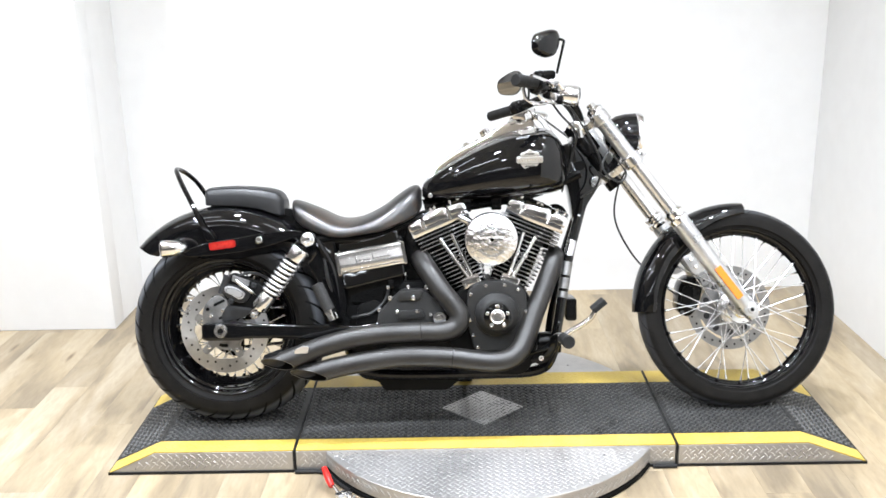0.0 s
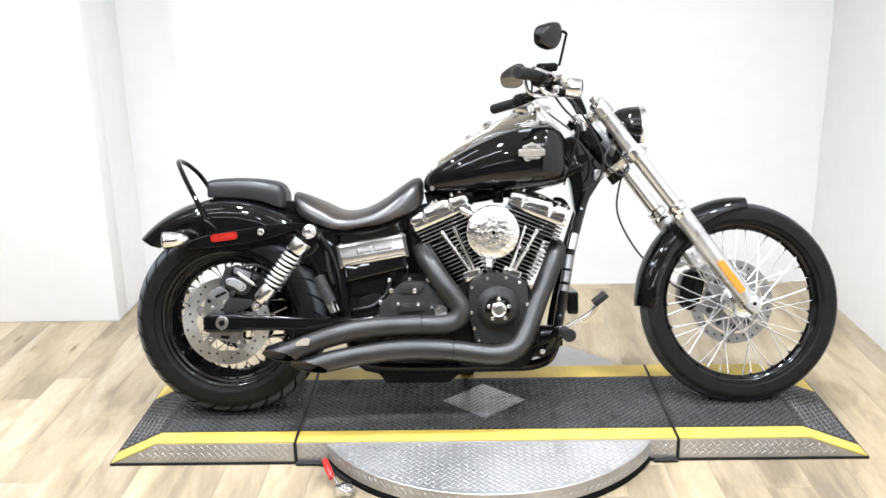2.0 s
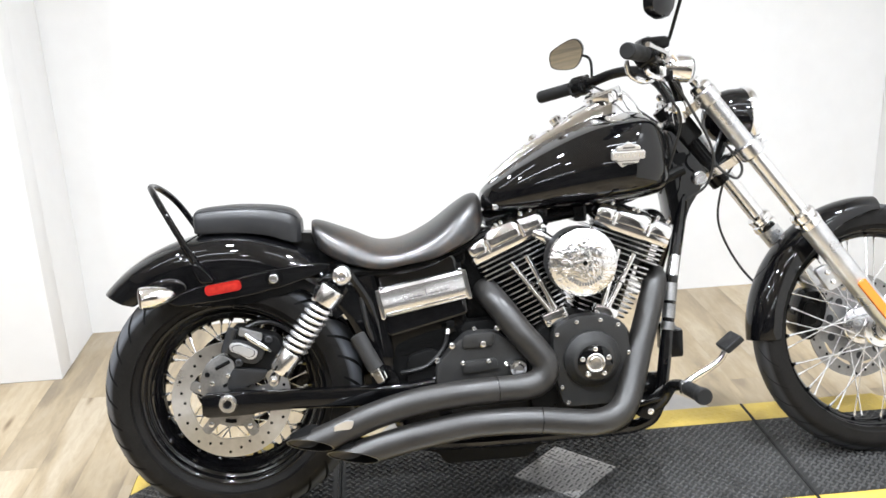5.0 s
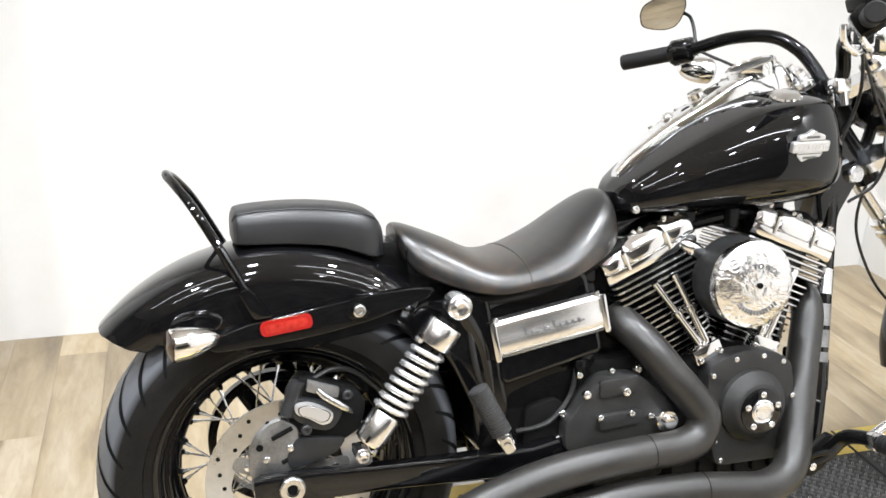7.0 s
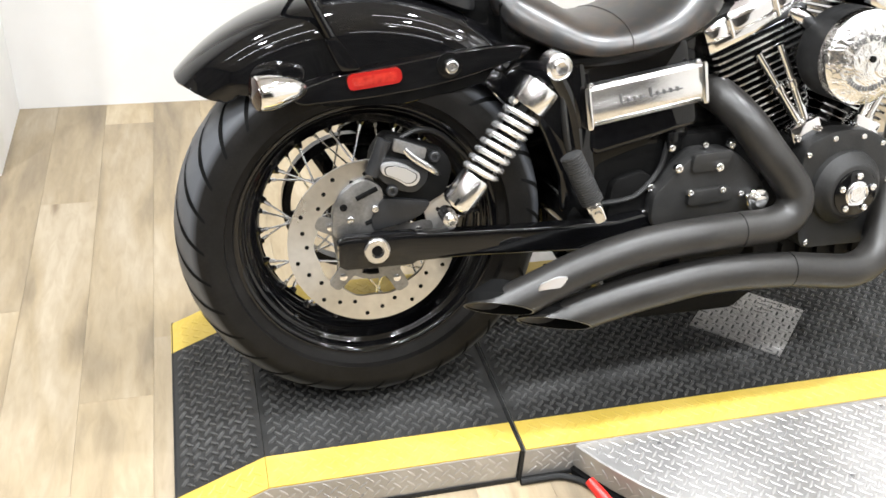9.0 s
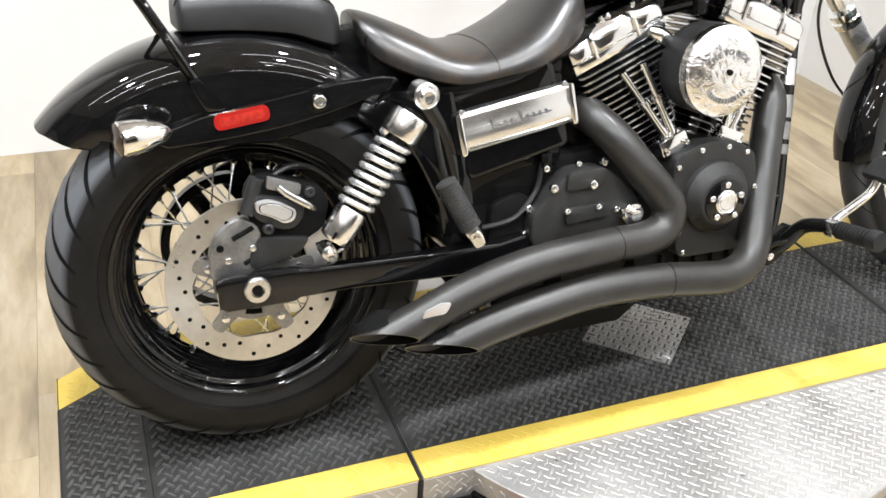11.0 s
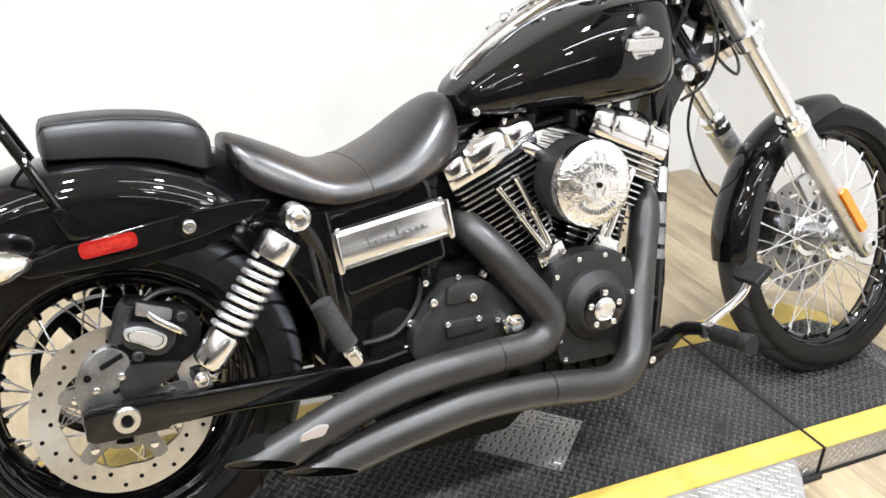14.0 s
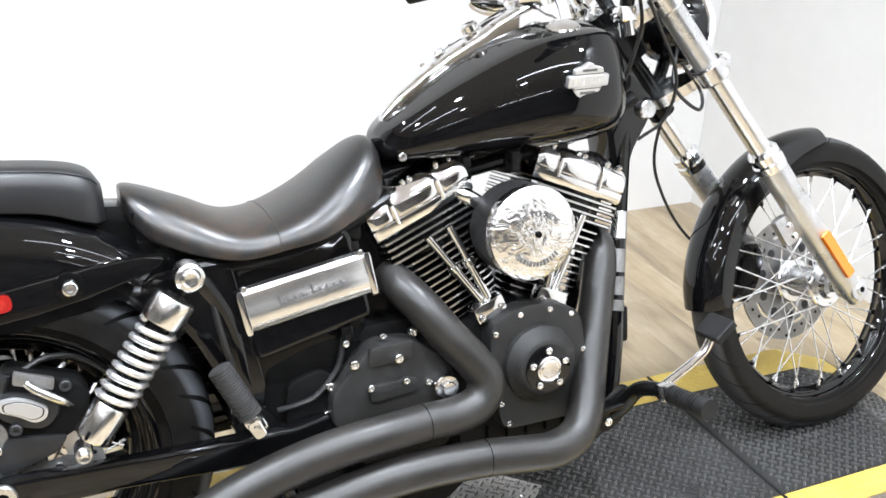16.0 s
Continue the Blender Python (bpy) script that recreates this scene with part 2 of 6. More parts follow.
knots.inputs["Scale"].default_value = 5.5
kr.color_ramp.elements[0].position, kr.color_ramp.elements[1].position = 0.015, 0.075
kr.color_ramp.elements[0].color, kr.color_ramp.elements[1].color = (0.42, 0.36, 0.3, 1), (1, 1, 1, 1)
nt.links.new(knots.outputs["Distance"], kr.inputs[0])
nt.links.new(m2.outputs[2], m3.inputs[6])
nt.links.new(kr.outputs[0], m3.inputs[7])
nt.links.new(m3.outputs[2], bsdf.inputs["Base Color"])
bp = add("ShaderNodeBump")
bp.inputs["Strength"].default_value, bp.inputs["Distance"].default_value = 0.15, 0.001
nt.links.new(grain.outputs[0], bp.inputs["Height"])
nt.links.new(bp.outputs[0], bsdf.inputs["Normal"])
mr = add("ShaderNodeMapRange")
mr.inputs[3].default_value, mr.inputs[4].default_value = 0.36, 0.55
nt.links.new(blot.outputs[0], mr.inputs[0])
nt.links.new(mr.outputs[0], bsdf.inputs["Roughness"])


# ---- mesh helpers ----
def finish(bm, smooth=True, angle=27):
    bmesh.ops.recalc_face_normals(bm, faces=bm.faces)
    lim = radians(angle)
    for fc in bm.faces:
        fc.smooth = smooth
    for e in bm.edges:
        e.smooth = not (len(e.link_faces) == 2 and e.calc_face_angle(0) > lim)
    return bm


def part(name, bm, material, parent=None, label="", m=None):
    me = bpy.data.meshes.new(name)
    finish(bm).to_mesh(me)
    bm.free()
    me.materials.append(material)
    ob = new(name, me)
    ob.parent = parent
    if m is not None:
        ob.matrix_basis = m
    return tagged(ob, label)


def share(name, ob, parent, m):
    """Another object on the same mesh."""
    o = new(name, ob.data)
    o.parent = parent
    o.matrix_basis = m
    if "label" in ob:
        o["label"] = ob["label"]
    return o


def thing(name, m, label, category, group="", kind=""):
    ob = new(name)
    ob.matrix_basis = m
    return tagged(ob, label, category, group, kind)


def spline(pts, steps=8):
    """Catmull-Rom through points of any dimension."""
    p = [np.array(q, float) for q in pts]
    p = [2 * p[0] - p[1], *p, 2 * p[-1] - p[-2]]
    out = []
    for i in range(1, len(p) - 2):
        for k in range(steps):
            t = k / steps
            a, b, c, d = p[i - 1 : i + 3]
            out.append(0.5 * (2 * b + (c - a) * t + (2 * a - 5 * b + 4 * c - d) * t * t + (3 * b - a - 3 * c + d) * t ** 3))
    out.append(p[-2])
    return out


def skin(bm, rings, closed=False, caps=True):
    """Faces between rings of equal length."""
    vs = [[bm.verts.new(tuple(q)) for q in r] for r in rings]
    n = len(vs[0])
    pairs = list(zip(vs, vs[1:])) + ([(vs[-1], vs[0])] if closed else [])
    for a, b in pairs:
        for i in range(n):
            j = (i + 1) % n
            bm.faces.new((a[i], a[j], b[j], b[i]))
    if caps and not closed:
        bm.faces.new(vs[0][::-1])
        bm.faces.new(vs[-1])
    return bm


def sweep(pts, r, n=12, steps=8, closed=False, caps=True, bm=None, smooth=True):
    """A tube through points; r is a radius or one radius for each point."""
    bm = bm or bmesh.new()
    rr = [r] * len(pts) if not hasattr(r, "__len__") else r
    data = [(*p, q) for p, q in zip(pts, rr)]
    if closed:
        line = spline([*data, data[0]], steps)[:-1]
    else:
        line = spline(data, steps) if smooth else [np.array(d, float) for d in data]
    c = [Vector(l[:3]) for l in line]
    up, rings = None, []
    for i, p in enumerate(c):
        if closed:
            d = c[(i + 1) % len(c)] - c[i - 1]
        else:
            d = c[min(i + 1, len(c) - 1)] - c[max(i - 1, 0)]
        d.normalize()
        if up is None:
            up = d.orthogonal().normalized()
        up = (up - d * up.dot(d)).normalized()
        side = d.cross(up)
        rings.append([p + float(line[i][3]) * (math.cos(a) * up + math.sin(a) * side) for a in (2 * math.pi * k / n for k in range(n))])
    return skin(bm, rings, closed, caps)


def rod(a, b, r, n=12, bm=None, r2=None):
    return sweep([a, b], [r, r if r2 is None else r2], n, 1, bm=bm, smooth=False)


def lathe(profile, n=48, axis="y", bm=None, closed=False, m=None):
    """Turn (radius, height) round an axis."""
    bm = bm or bmesh.new()
    m = m or Matrix()
    rings = []
    for r, h in profile:
        ring = []
        for k in range(n):
            a = 2 * math.pi * k / n
            u, v = max(r, 1e-5) * math.cos(a), max(r, 1e-5) * math.sin(a)
            q = {"y": (u, h, v), "z": (u, v, h), "x": (h, u, v)}[axis]
            ring.append(m @ Vector(q))
        rings.append(ring)
    return skin(bm, rings, closed)


def bevel(bm, w, seg=2, angle=30):
    es = [e for e in bm.edges if len(e.link_faces) == 2 and e.calc_face_angle(0) > radians(angle)]
    bmesh.ops.bevel(bm, geom=es, offset=w, segments=seg, profile=0.6, affect="EDGES", clamp_overlap=True)
    return bm


def box(cx, cy, cz, sx, sy, sz, w=0.0, seg=2, bm=None, m=None):
    b = bmesh.new()
    bmesh.ops.create_cube(b, size=1, matrix=Matrix.Translation((cx, cy, cz)) @ Matrix.Diagonal((sx, sy, sz, 1)))
    if w:
        bmesh.ops.recalc_face_normals(b, faces=b.faces)
        bevel(b, w, seg)
    if m is not None:
        bmesh.ops.transform(b, matrix=m, verts=b.verts)
    return join(bm, b) if bm else b


def join(bm, other):
    me = bpy.data.meshes.new("joining")
    other.to_mesh(me)
    other.free()
    bm.from_mesh(me)
    bpy.data.meshes.remove(me)
    return bm


def prism(poly, y0, y1, w=0.0, seg=2, bm=None):
    """A polygon in x and z, made thick along y."""
    b = bmesh.new()
    skin(b, [[(x, y0, z) for x, z in poly], [(x, y1, z) for x, z in poly]])
    bmesh.ops.recalc_face_normals(b, faces=b.faces)
    if w:
        bevel(b, w, seg)
    return join(bm, b) if bm else b


def rounded(poly, r=0.01, k=4):
    """A polygon with its corners rounded."""
    out, n = [], len(poly)
    for i in range(n):
        p, a, b = (Vector(poly[j % n]) for j in (i, i - 1, i + 1))
        d1, d2 = a - p, b - p
        c = min(r, d1.length * 0.45, d2.length * 0.45)
        s, e = p + d1.normalized() * c, p + d2.normalized() * c
        for q in range(k + 1):
            t = q / k
            out.append(tuple((1 - t) ** 2 * s + 2 * t * (1 - t) * p + t * t * e))
    return out


def hexbolt(r, h, cap=True):
    """A bolt head on the origin, pointing to -y."""
    b = bmesh.new()
    lathe([(r, 0.002), (r, -h * 0.55), (r * 0.94, -h * 0.8), (r * 0.78, -h * 0.95), (r * 0.5, -h), (r * 0.42, -h * 0.97), (r * 0.38, -h * 0.55), (0, -h * 0.55)], 14, "y", b)
    return b


def interp(x, xs, ys):
    return float(np.interp(x, xs, ys))


def ease(x, xs, ys):
    """Smooth curve y(x) through points."""
    line = spline(list(zip(xs, ys)), 10)
    return float(np.interp(x, [q[0] for q in line], [q[1] for q in line]))

# ---- the room ----
BACK, LEFT, RIGHT, STEP = 1.45, -0.785, 2.47, 1.03


def slab(name, x0, x1, y0, y1, z0, z1, material, label, w=0.0):
    return tagged(part(name, box((x0 + x1) / 2, (y0 + y1) / 2, (z0 + z1) / 2, x1 - x0, y1 - y0, z1 - z0, w), material), label, "wall", kind="structure")


slab("wall_back", LEFT - 0.3, RIGHT + 0.15, BACK, BACK + 0.15, 0, CEIL, M_WALL, "smooth bright white painted back wall of the bay")
slab("wall_left", LEFT - 0.3, LEFT - 0.001, STEP + 0.121, BACK - 0.002, 0, CEIL, M_WALL, "short white painted return wall beside the bay")
slab("wall_pier", -4.0, LEFT, STEP, STEP + 0.12, 0, CEIL, M_WALL, "plain white painted wall that steps forward", 0.003)
slab("wall_right", RIGHT, RIGHT + 0.15, -3.2, BACK - 0.002, 0, CEIL, M_WALL, "plain white painted side wall of the bay")
# walls out of view, mottled to vary what the paintwork mirrors
slab("wall_showroom_west", -4.15, -4.002, -8.0, STEP, 0, CEIL, M_SHOW, "unseen showroom wall, mottled for reflections")
slab("wall_showroom_south", -4.15, 6.15, -8.15, -8.002, 0, CEIL, M_SHOW, "unseen showroom wall behind the bay, mottled for reflections")
slab("wall_showroom_east", 6.002, 6.15, -8.0, -3.05, 0, CEIL, M_SHOW, "unseen showroom wall, mottled for reflections")
slab("wall_showroom_return", RIGHT + 0.152, 6.15, -3.2, -3.05, 0, CEIL, M_SHOW, "unseen wall beside the bay, mottled for reflections")
tagged(slab("ceiling", -4.3, 6.3, -8.3, BACK + 0.3, CEIL, CEIL + 0.1, M_CEIL, "plain off-white ceiling"), category="ceiling")
ground = tagged(part("floor", box(1.0, -3.4, -0.03, 10.6, 10.0, 0.05), M_DARK), "pale oak wood-look vinyl plank floor", "floor", kind="structure")


def planks():
    """Boards of the floor, run from the front to the back wall, each an object on one of two meshes."""
    pw, pl, th = 0.1385, 1.22, 0.006
    cache = {}
    rng = random.Random(4)
    i0 = int((-4.0 + 0.395) / pw)
    for i in range(i0, int((6.0 + 0.395) / pw)):
        x0 = -0.397 + i * pw
        near = -1.4 < x0 < 2.7
        y = -8.0 - rng.random() * pl if not near else -2.0 + (0.27 + 2.0 + 0.36 * i + 0.09 * (i % 3)) % pl - pl
        top = STEP if x0 < LEFT - 0.05 else (BACK if x0 < RIGHT else -3.2)
        if x0 >= RIGHT:
            y = -8.0 - rng.random() * pl
        if near and x0 < RIGHT:
            part("plank", box(pw / 2, (y + 8.0) / 2, -0.003, pw - 0.0008, y + 8.0, th), M_WOOD, ground, m=pose(x0, -8.0, 0))
        while y < top:
            length = min(pl, top - y)
            if not near:
                length = min(pl * 3, top - y)
            key = round(length, 3)
            if length > 0.02:
                if key not in cache:
                    cache[key] = part("plank", box(pw / 2, length / 2, -0.0022, pw - 0.0005, length - 0.0005, th), M_WOOD, ground)
                    cache[key].matrix_basis = pose(x0, y, 0 - 0.0008)
                else:
                    share("plank", cache[key], ground, pose(x0, y, 0 - 0.0008))
            y += length

# ---- turntable platform ----
TOP = 0.075
FRONT, REAR = -0.262, 0.299
STRIPE, STRIPE_REAR = 0.070, 0.098


def tread(bm, place, x0, x1, y0, y1, keep=None, a=0.0172, long=0.0225, wide=0.0066, high=0.0038):
    """Raised lozenges, turned by turns, on a sheet; place maps (x, y, up) to the sheet."""
    n = int((x1 - x0 + y1 - y0) / a) + 2
    for i in range(-n, n):
        for j in range(-n, n):
            cx, cy = x0 + (i - j) * a * 0.7071, y0 + (i + j) * a * 0.7071
            if not (x0 + 0.008 < cx < x1 - 0.008 and y0 + 0.008 < cy < y1 - 0.008) or (keep and not keep(cx, cy)):
                continue
            s = 1 if (i + j) % 2 else -1
            u, v = (0.7071, 0.7071 * s), (-0.7071 * s, 0.7071)
            base, crown = [], []
            for p, q in ((-1, 0), (-0.55, -1), (0.55, -1), (1, 0), (0.55, 1), (-0.55, 1)):
                X, Y = p * long / 2, q * wide / 2
                base.append(bm.verts.new(place(cx + u[0] * X + v[0] * Y, cy + u[1] * X + v[1] * Y, 0)))
                X, Y = X * 0.8, Y * 0.55
                crown.append(bm.verts.new(place(cx + u[0] * X + v[0] * Y, cy + u[1] * X + v[1] * Y, high)))
            for k in range(6):
                l = (k + 1) % 6
                bm.faces.new((base[k], base[l], crown[l], crown[k]))
            bm.faces.new(crown)
    return bm


def sheet(x0, x1, y0, y1, place, th=0.002):
    b = bmesh.new()
    lo = [b.verts.new(place(x, y, -0.001)) for x, y in ((x0, y0), (x1, y0), (x1, y1), (x0, y1))]
    hi = [b.verts.new(place(x, y, th)) for x, y in ((x0, y0), (x1, y0), (x1, y1), (x0, y1))]
    b.faces.new(hi)
    for k in range(4):
        l = (k + 1) % 4
        b.faces.new((lo[k], lo[l], hi[l], hi[k]))
    return b


def deck(name, x0, x1, slopes, label, cat):
    """A deck section: plate body, black tread top, yellow edges, side plate with raised treads.
    slopes: (end, kink) where one end runs down to the floor."""
    root = thing(name, pose(0, 0, 0), label, cat, group="end ramps of the platform" if name == "ramp" else "")
    if slopes:
        end, kink = slopes
        prof = [(x0, 0.006), (x1, 0.006), (x1, TOP), (x0, TOP)]
        prof = [(end, 0.004), (x1, 0.004), (x1, TOP), (kink, TOP)] if end < kink else [(x0, 0.004), (end, 0.004), (kink, TOP), (x0, TOP)]
    else:
        prof = [(x0, 0.004), (x1, 0.004), (x1, TOP), (x0, TOP)]
    part("side_plate", prism(prof, FRONT, REAR, 0.002, 1), M_PLATE, root, "bare aluminium tread plate sides")
    foot = (min(q[0] for q in prof), max(q[0] for q in prof))
    part("base_strip", box(sum(foot) / 2, (FRONT + REAR) / 2, 0.0045, foot[1] - foot[0], REAR - FRONT + 0.006, 0.0085), M_RUBBER, root, "black base strip")
    spans = []
    if not slopes:
        spans.append((x0 + 0.002, x1 - 0.002, lambda x, y, h: (x, y, TOP + 0.001 + h)))
    else:
        fx = (min(kink, x1), x1) if end < kink else (x0, kink)
        spans.append((fx[0], fx[1], lambda x, y, h: (x, y, TOP + 0.001 + h)))
        run = abs(kink - end)
        al = math.atan2(TOP - 0.004, run)
        sl = run / math.cos(al)
        sgn = -1 if end < kink else 1
        spans.append((0.0, sl, lambda x, y, h: (kink + sgn * (x * math.cos(al) + (h + 0.001) * math.sin(al)), y, TOP - x * math.sin(al) + (h + 0.001) * math.cos(al))))
    for a, b, place in spans:
        part("tread_mat", sheet(a, b, FRONT + STRIPE, REAR - STRIPE_REAR, place), M_MAT, root, "worn black diamond-tread mat")
        top = lambda x, y, h: place(x, y, h + 0.002)
        tagged(part("raised_tread", tread(bmesh.new(), top, a + 0.004, b - 0.004, FRONT + STRIPE, REAR - STRIPE_REAR), M_MATBAR, root), kind="stuff")
        for y0, y1 in ((FRONT, FRONT + STRIPE), (REAR - STRIPE_REAR, REAR)):
            part("yellow_stripe", sheet(a, b, y0, y1, place, 0.0024), M_YELLOW, root, "yellow painted safety edge")
            tagged(part("raised_tread", tread(bmesh.new(), lambda x, y, h: place(x, y, h + 0.0024), a + 0.004, b - 0.004, y0 + 0.004, y1 - 0.004, wide=0.005, high=0.0007), M_YELLOW, root), kind="stuff")
    # treads on the front face
    lo, hi = prof[0][0], prof[1][0]

    def inside(x, z):
        if not slopes:
            return True
        return z < TOP * min(1, abs(x - end) / abs(kink - end)) - 0.012
    tagged(part("raised_tread", tread(bmesh.new(), lambda x, z, h: (x, FRONT - h, z), min(q[0] for q in prof) + 0.008, max(q[0] for q in prof) - 0.008, 0.012, TOP - 0.004, inside, wide=0.0042, high=0.0011), M_PLATEBAR, root), kind="stuff")
    return root


centre_deck = deck("platform_deck", 0.243, 1.447, None, "black tread-plate platform deck with yellow safety edges", "platform")
deck("ramp", -0.36, 0.235, (-0.36, -0.205), "sloped end ramp with black tread mat and yellow edges", "ramp")
deck("ramp", 1.455, 2.052, (2.052, 1.862), "sloped end ramp with black tread mat and yellow edges", "ramp")
for sx in (0.239, 1.451):
    tagged(part("joint_strip", box(sx, (FRONT + REAR) / 2, TOP / 2 + 0.003, 0.0068, REAR - FRONT + 0.006, TOP + 0.002, 0.001, 1), M_RUBBER), "black rubber strip between deck and ramp", "strip", "joint strips of the platform")


def diamond(cx, cy, hx, hy):
    root = thing("inspection_plate", pose(cx, cy, TOP + 0.0032), "bare aluminium diamond-shaped tread plate screwed to the deck", "plate")
    b = bmesh.new()
    skin(b, [[(hx * q, hy * p, z) for q, p in ((-1, 0), (0, -1), (1, 0), (0, 1))] for z in (0, 0.003)])
    part("plate", b, M_PLATE, root)
    ok = lambda x, y: abs(x) / hx + abs(y) / hy < 0.93
    tagged(part("raised_tread", tread(bmesh.new(), lambda x, y, h: (x, y, 0.003 + h), -hx, hx, -hy, hy, ok, wide=0.0042, high=0.0009), M_PLATEBAR, root), kind="stuff")
    for s in (-1, 1):
        part("screw", lathe([(0.0032, 0), (0.0032, 0.0012), (0.0, 0.0016)], 10, "z"), M_BRACKET, root, m=pose(s * (hx - 0.014), 0, 0.003))


diamond(0.846, 0.015, 0.139, 0.131)


def turntable(cx, cy, r, z):
    root = thing("turntable", pose(cx, cy, 0), "round bare aluminium tread-plate turntable under the deck", "turntable")
    part("disc", lathe([(0.01, 0.02), (r - 0.004, 0.02), (r, 0.022), (r, z - 0.002), (r - 0.002, z), (0.01, z)], 96, "z"), M_PLATE, root)
    part("base_ring", lathe([(r - 0.08, 0), (r + 0.002, 0), (r + 0.002, 0.012), (r - 0.006, 0.019), (r - 0.08, 0.019)], 72, "z", closed=True), M_DARK, root, "black base ring on the floor")
    ok = lambda x, y: math.hypot(x, y) < r - 0.014 and y < FRONT - cy - 0.004
    tagged(part("raised_tread", tread(bmesh.new(), lambda x, y, h: (x, y, z + h), -r, r, -r, r, ok, wide=0.0042, high=0.0009), M_PLATEBAR, root), kind="stuff")
    wall = lambda x, h, up: ((r + up) * math.sin(x / r), -(r + up) * math.cos(x / r), h)
    tagged(part("raised_tread", tread(bmesh.new(), wall, -r * 1.2, r * 1.2, 0.024, z - 0.002, wide=0.0042, high=0.0011), M_PLATE, root), kind="stuff")
    for bx, by in ((-0.36, -0.31), (0.12, -0.3), (0.36, -0.33), (-0.05, -0.45), (0.33, 0.36)):
        part("screw", lathe([(0.0045, 0), (0.0045, 0.0015), (0, 0.002)], 10, "z"), M_STEEL, root, m=pose(bx, by, z))
    return root


turntable(0.853, 0.02, 0.585, 0.070)


def edging():
    """Black rubber cord on the floor between the deck joints and the turntable."""
    rim = [(0.853 + 0.592 * math.sin(a), 0.02 - 0.592 * math.cos(a)) for a in (radians(q) for q in (-58, -54, -50, -46))]
    for pts in ([(0.240, FRONT - 0.010), (0.28, FRONT - 0.010), (0.318, FRONT - 0.012), *rim], [(1.450, FRONT - 0.010), (1.42, FRONT - 0.010), (1.375, FRONT - 0.010)]):
        tagged(part("rubber_edging", sweep([(x, y, 0.0065) for x, y in pts], 0.0065, 10, 6), M_RUBBER), "black rubber edging cord lying along the platform's foot", "edging", "edging cords of the platform")


edging()


def lock_lever():
    root = thing("locking_lever", pose(0.385, -0.43, 0), "red-gripped steel lever latched at the turntable edge", "lever")
    part("grip", sweep([(-0.012, 0.03, 0.03), (-0.028, 0.065, 0.042), (-0.042, 0.1, 0.05)], [0.009, 0.011, 0.009], 14, 6), M_LEVER, root, "red plastic grip")
    part("shank", rod((-0.008, 0.034, 0.03), (0.02, -0.012, 0.02), 0.005), M_ALU, root)
    part("latch", bevel(box(0.03, -0.02, 0.018, 0.05, 0.022, 0.034), 0.004), M_ALU, root)
    part("hook", sweep([(0.01, -0.02, 0.03), (0.035, -0.045, 0.03), (0.055, -0.03, 0.02), (0.06, 0.0, 0.012)], 0.004, 10, 5), M_SILVER, root)
    part("pivot_bolt", lathe([(0.008, 0), (0.008, 0.008), (0, 0.01)], 12, "z"), M_CHROME, root, m=pose(0.03, -0.02, 0.034))


lock_lever()

# ---- the motorcycle: x ahead, y to its left, z up from the ground line; leaning on its side stand ----
bike = thing("motorcycle", pose(0, 0, TOP + 0.004, -12), "black chrome-trimmed V-twin cruiser leaning on its side stand", "motorcycle")
RW, RZ = 0.324, 0.316          # rear tyre radius, axle height
BOLT = {}


def bolts(parent, places, r=0.007, h=0.006, material=None, turn=None, name="bolt"):
    """Cap bolts that point to -y of the parent."""
    material = material or M_SATIN
    for q in places:
        key = (r, h, material.name)
        m = Matrix.Translation(q) @ (turn or Matrix())
        if key not in BOLT:
            BOLT[key] = part(name, hexbolt(r, h), material, parent, m=m)
        else:
            share(name, BOLT[key], parent, m)


def tyre_mesh(R, r_in, wide, crown, groove):
    """Round-section tyre with sidewall step and cut grooves left to a part of its own."""
    hw = wide / 2
    prof = []
    for k in range(9):
        a = math.pi / 2 * k / 8
        prof.append((R - crown * (1 - math.cos(a * 0.98)), hw * math.sin(a)))
    side = [(R - crown - 0.022, hw * 0.985), (r_in + 0.022, hw * 0.86), (r_in + 0.010, hw * 0.80), (r_in + 0.006, hw * 0.74), (r_in - 0.004, hw * 0.72)]
    half = prof + side
    full = [(r, y) for r, y in half[::-1]] + [(r, -y) for r, y in half[1:]]
    return lathe(full, 96, "y", closed=True)


def tread_groove(R, hw, crown, s, sweep_deg, w):
    """One dark curved cut in the crown, as a thin inset strip."""
    b = bmesh.new()
    line = []
    for i in range(11):
        t = i / 10
        ph = math.pi / 2 * (0.10 + 0.82 * t)
        r = R - crown * (1 - math.cos(ph * 0.98)) + 0.0007
        line.append((radians(sweep_deg) * (t ** 0.6), r, s * hw * math.sin(ph) * 1.002))
    for (a, r, y), (a2, r2, y2), i in zip(line, line[1:], range(10)):
        e, e2 = (w / R / 2 * (1 - 0.5 * abs(q - 5) / 5) for q in (i, i + 1))
        b.faces.new([b.verts.new((q * math.cos(v), yy, q * math.sin(v))) for q, v, yy in ((r, a - e, y), (r, a + e, y), (r2, a2 + e2, y2), (r2, a2 - e2, y2))])
    return b


def cut_tread(parent, R, hw, crown, count, sweep_deg, w):
    for s in (-1, 1):
        first = None
        for k in range(count):
            m = Matrix.Rotation(2 * math.pi * (k + (0.5 if s > 0 else 0)) / count, 4, "Y")
            if first is None:
                first = part("tread_groove", tread_groove(R, hw, crown, s, sweep_deg, w), M_DARK, parent, m=m)
            else:
                share("tread_groove", first, parent, m)


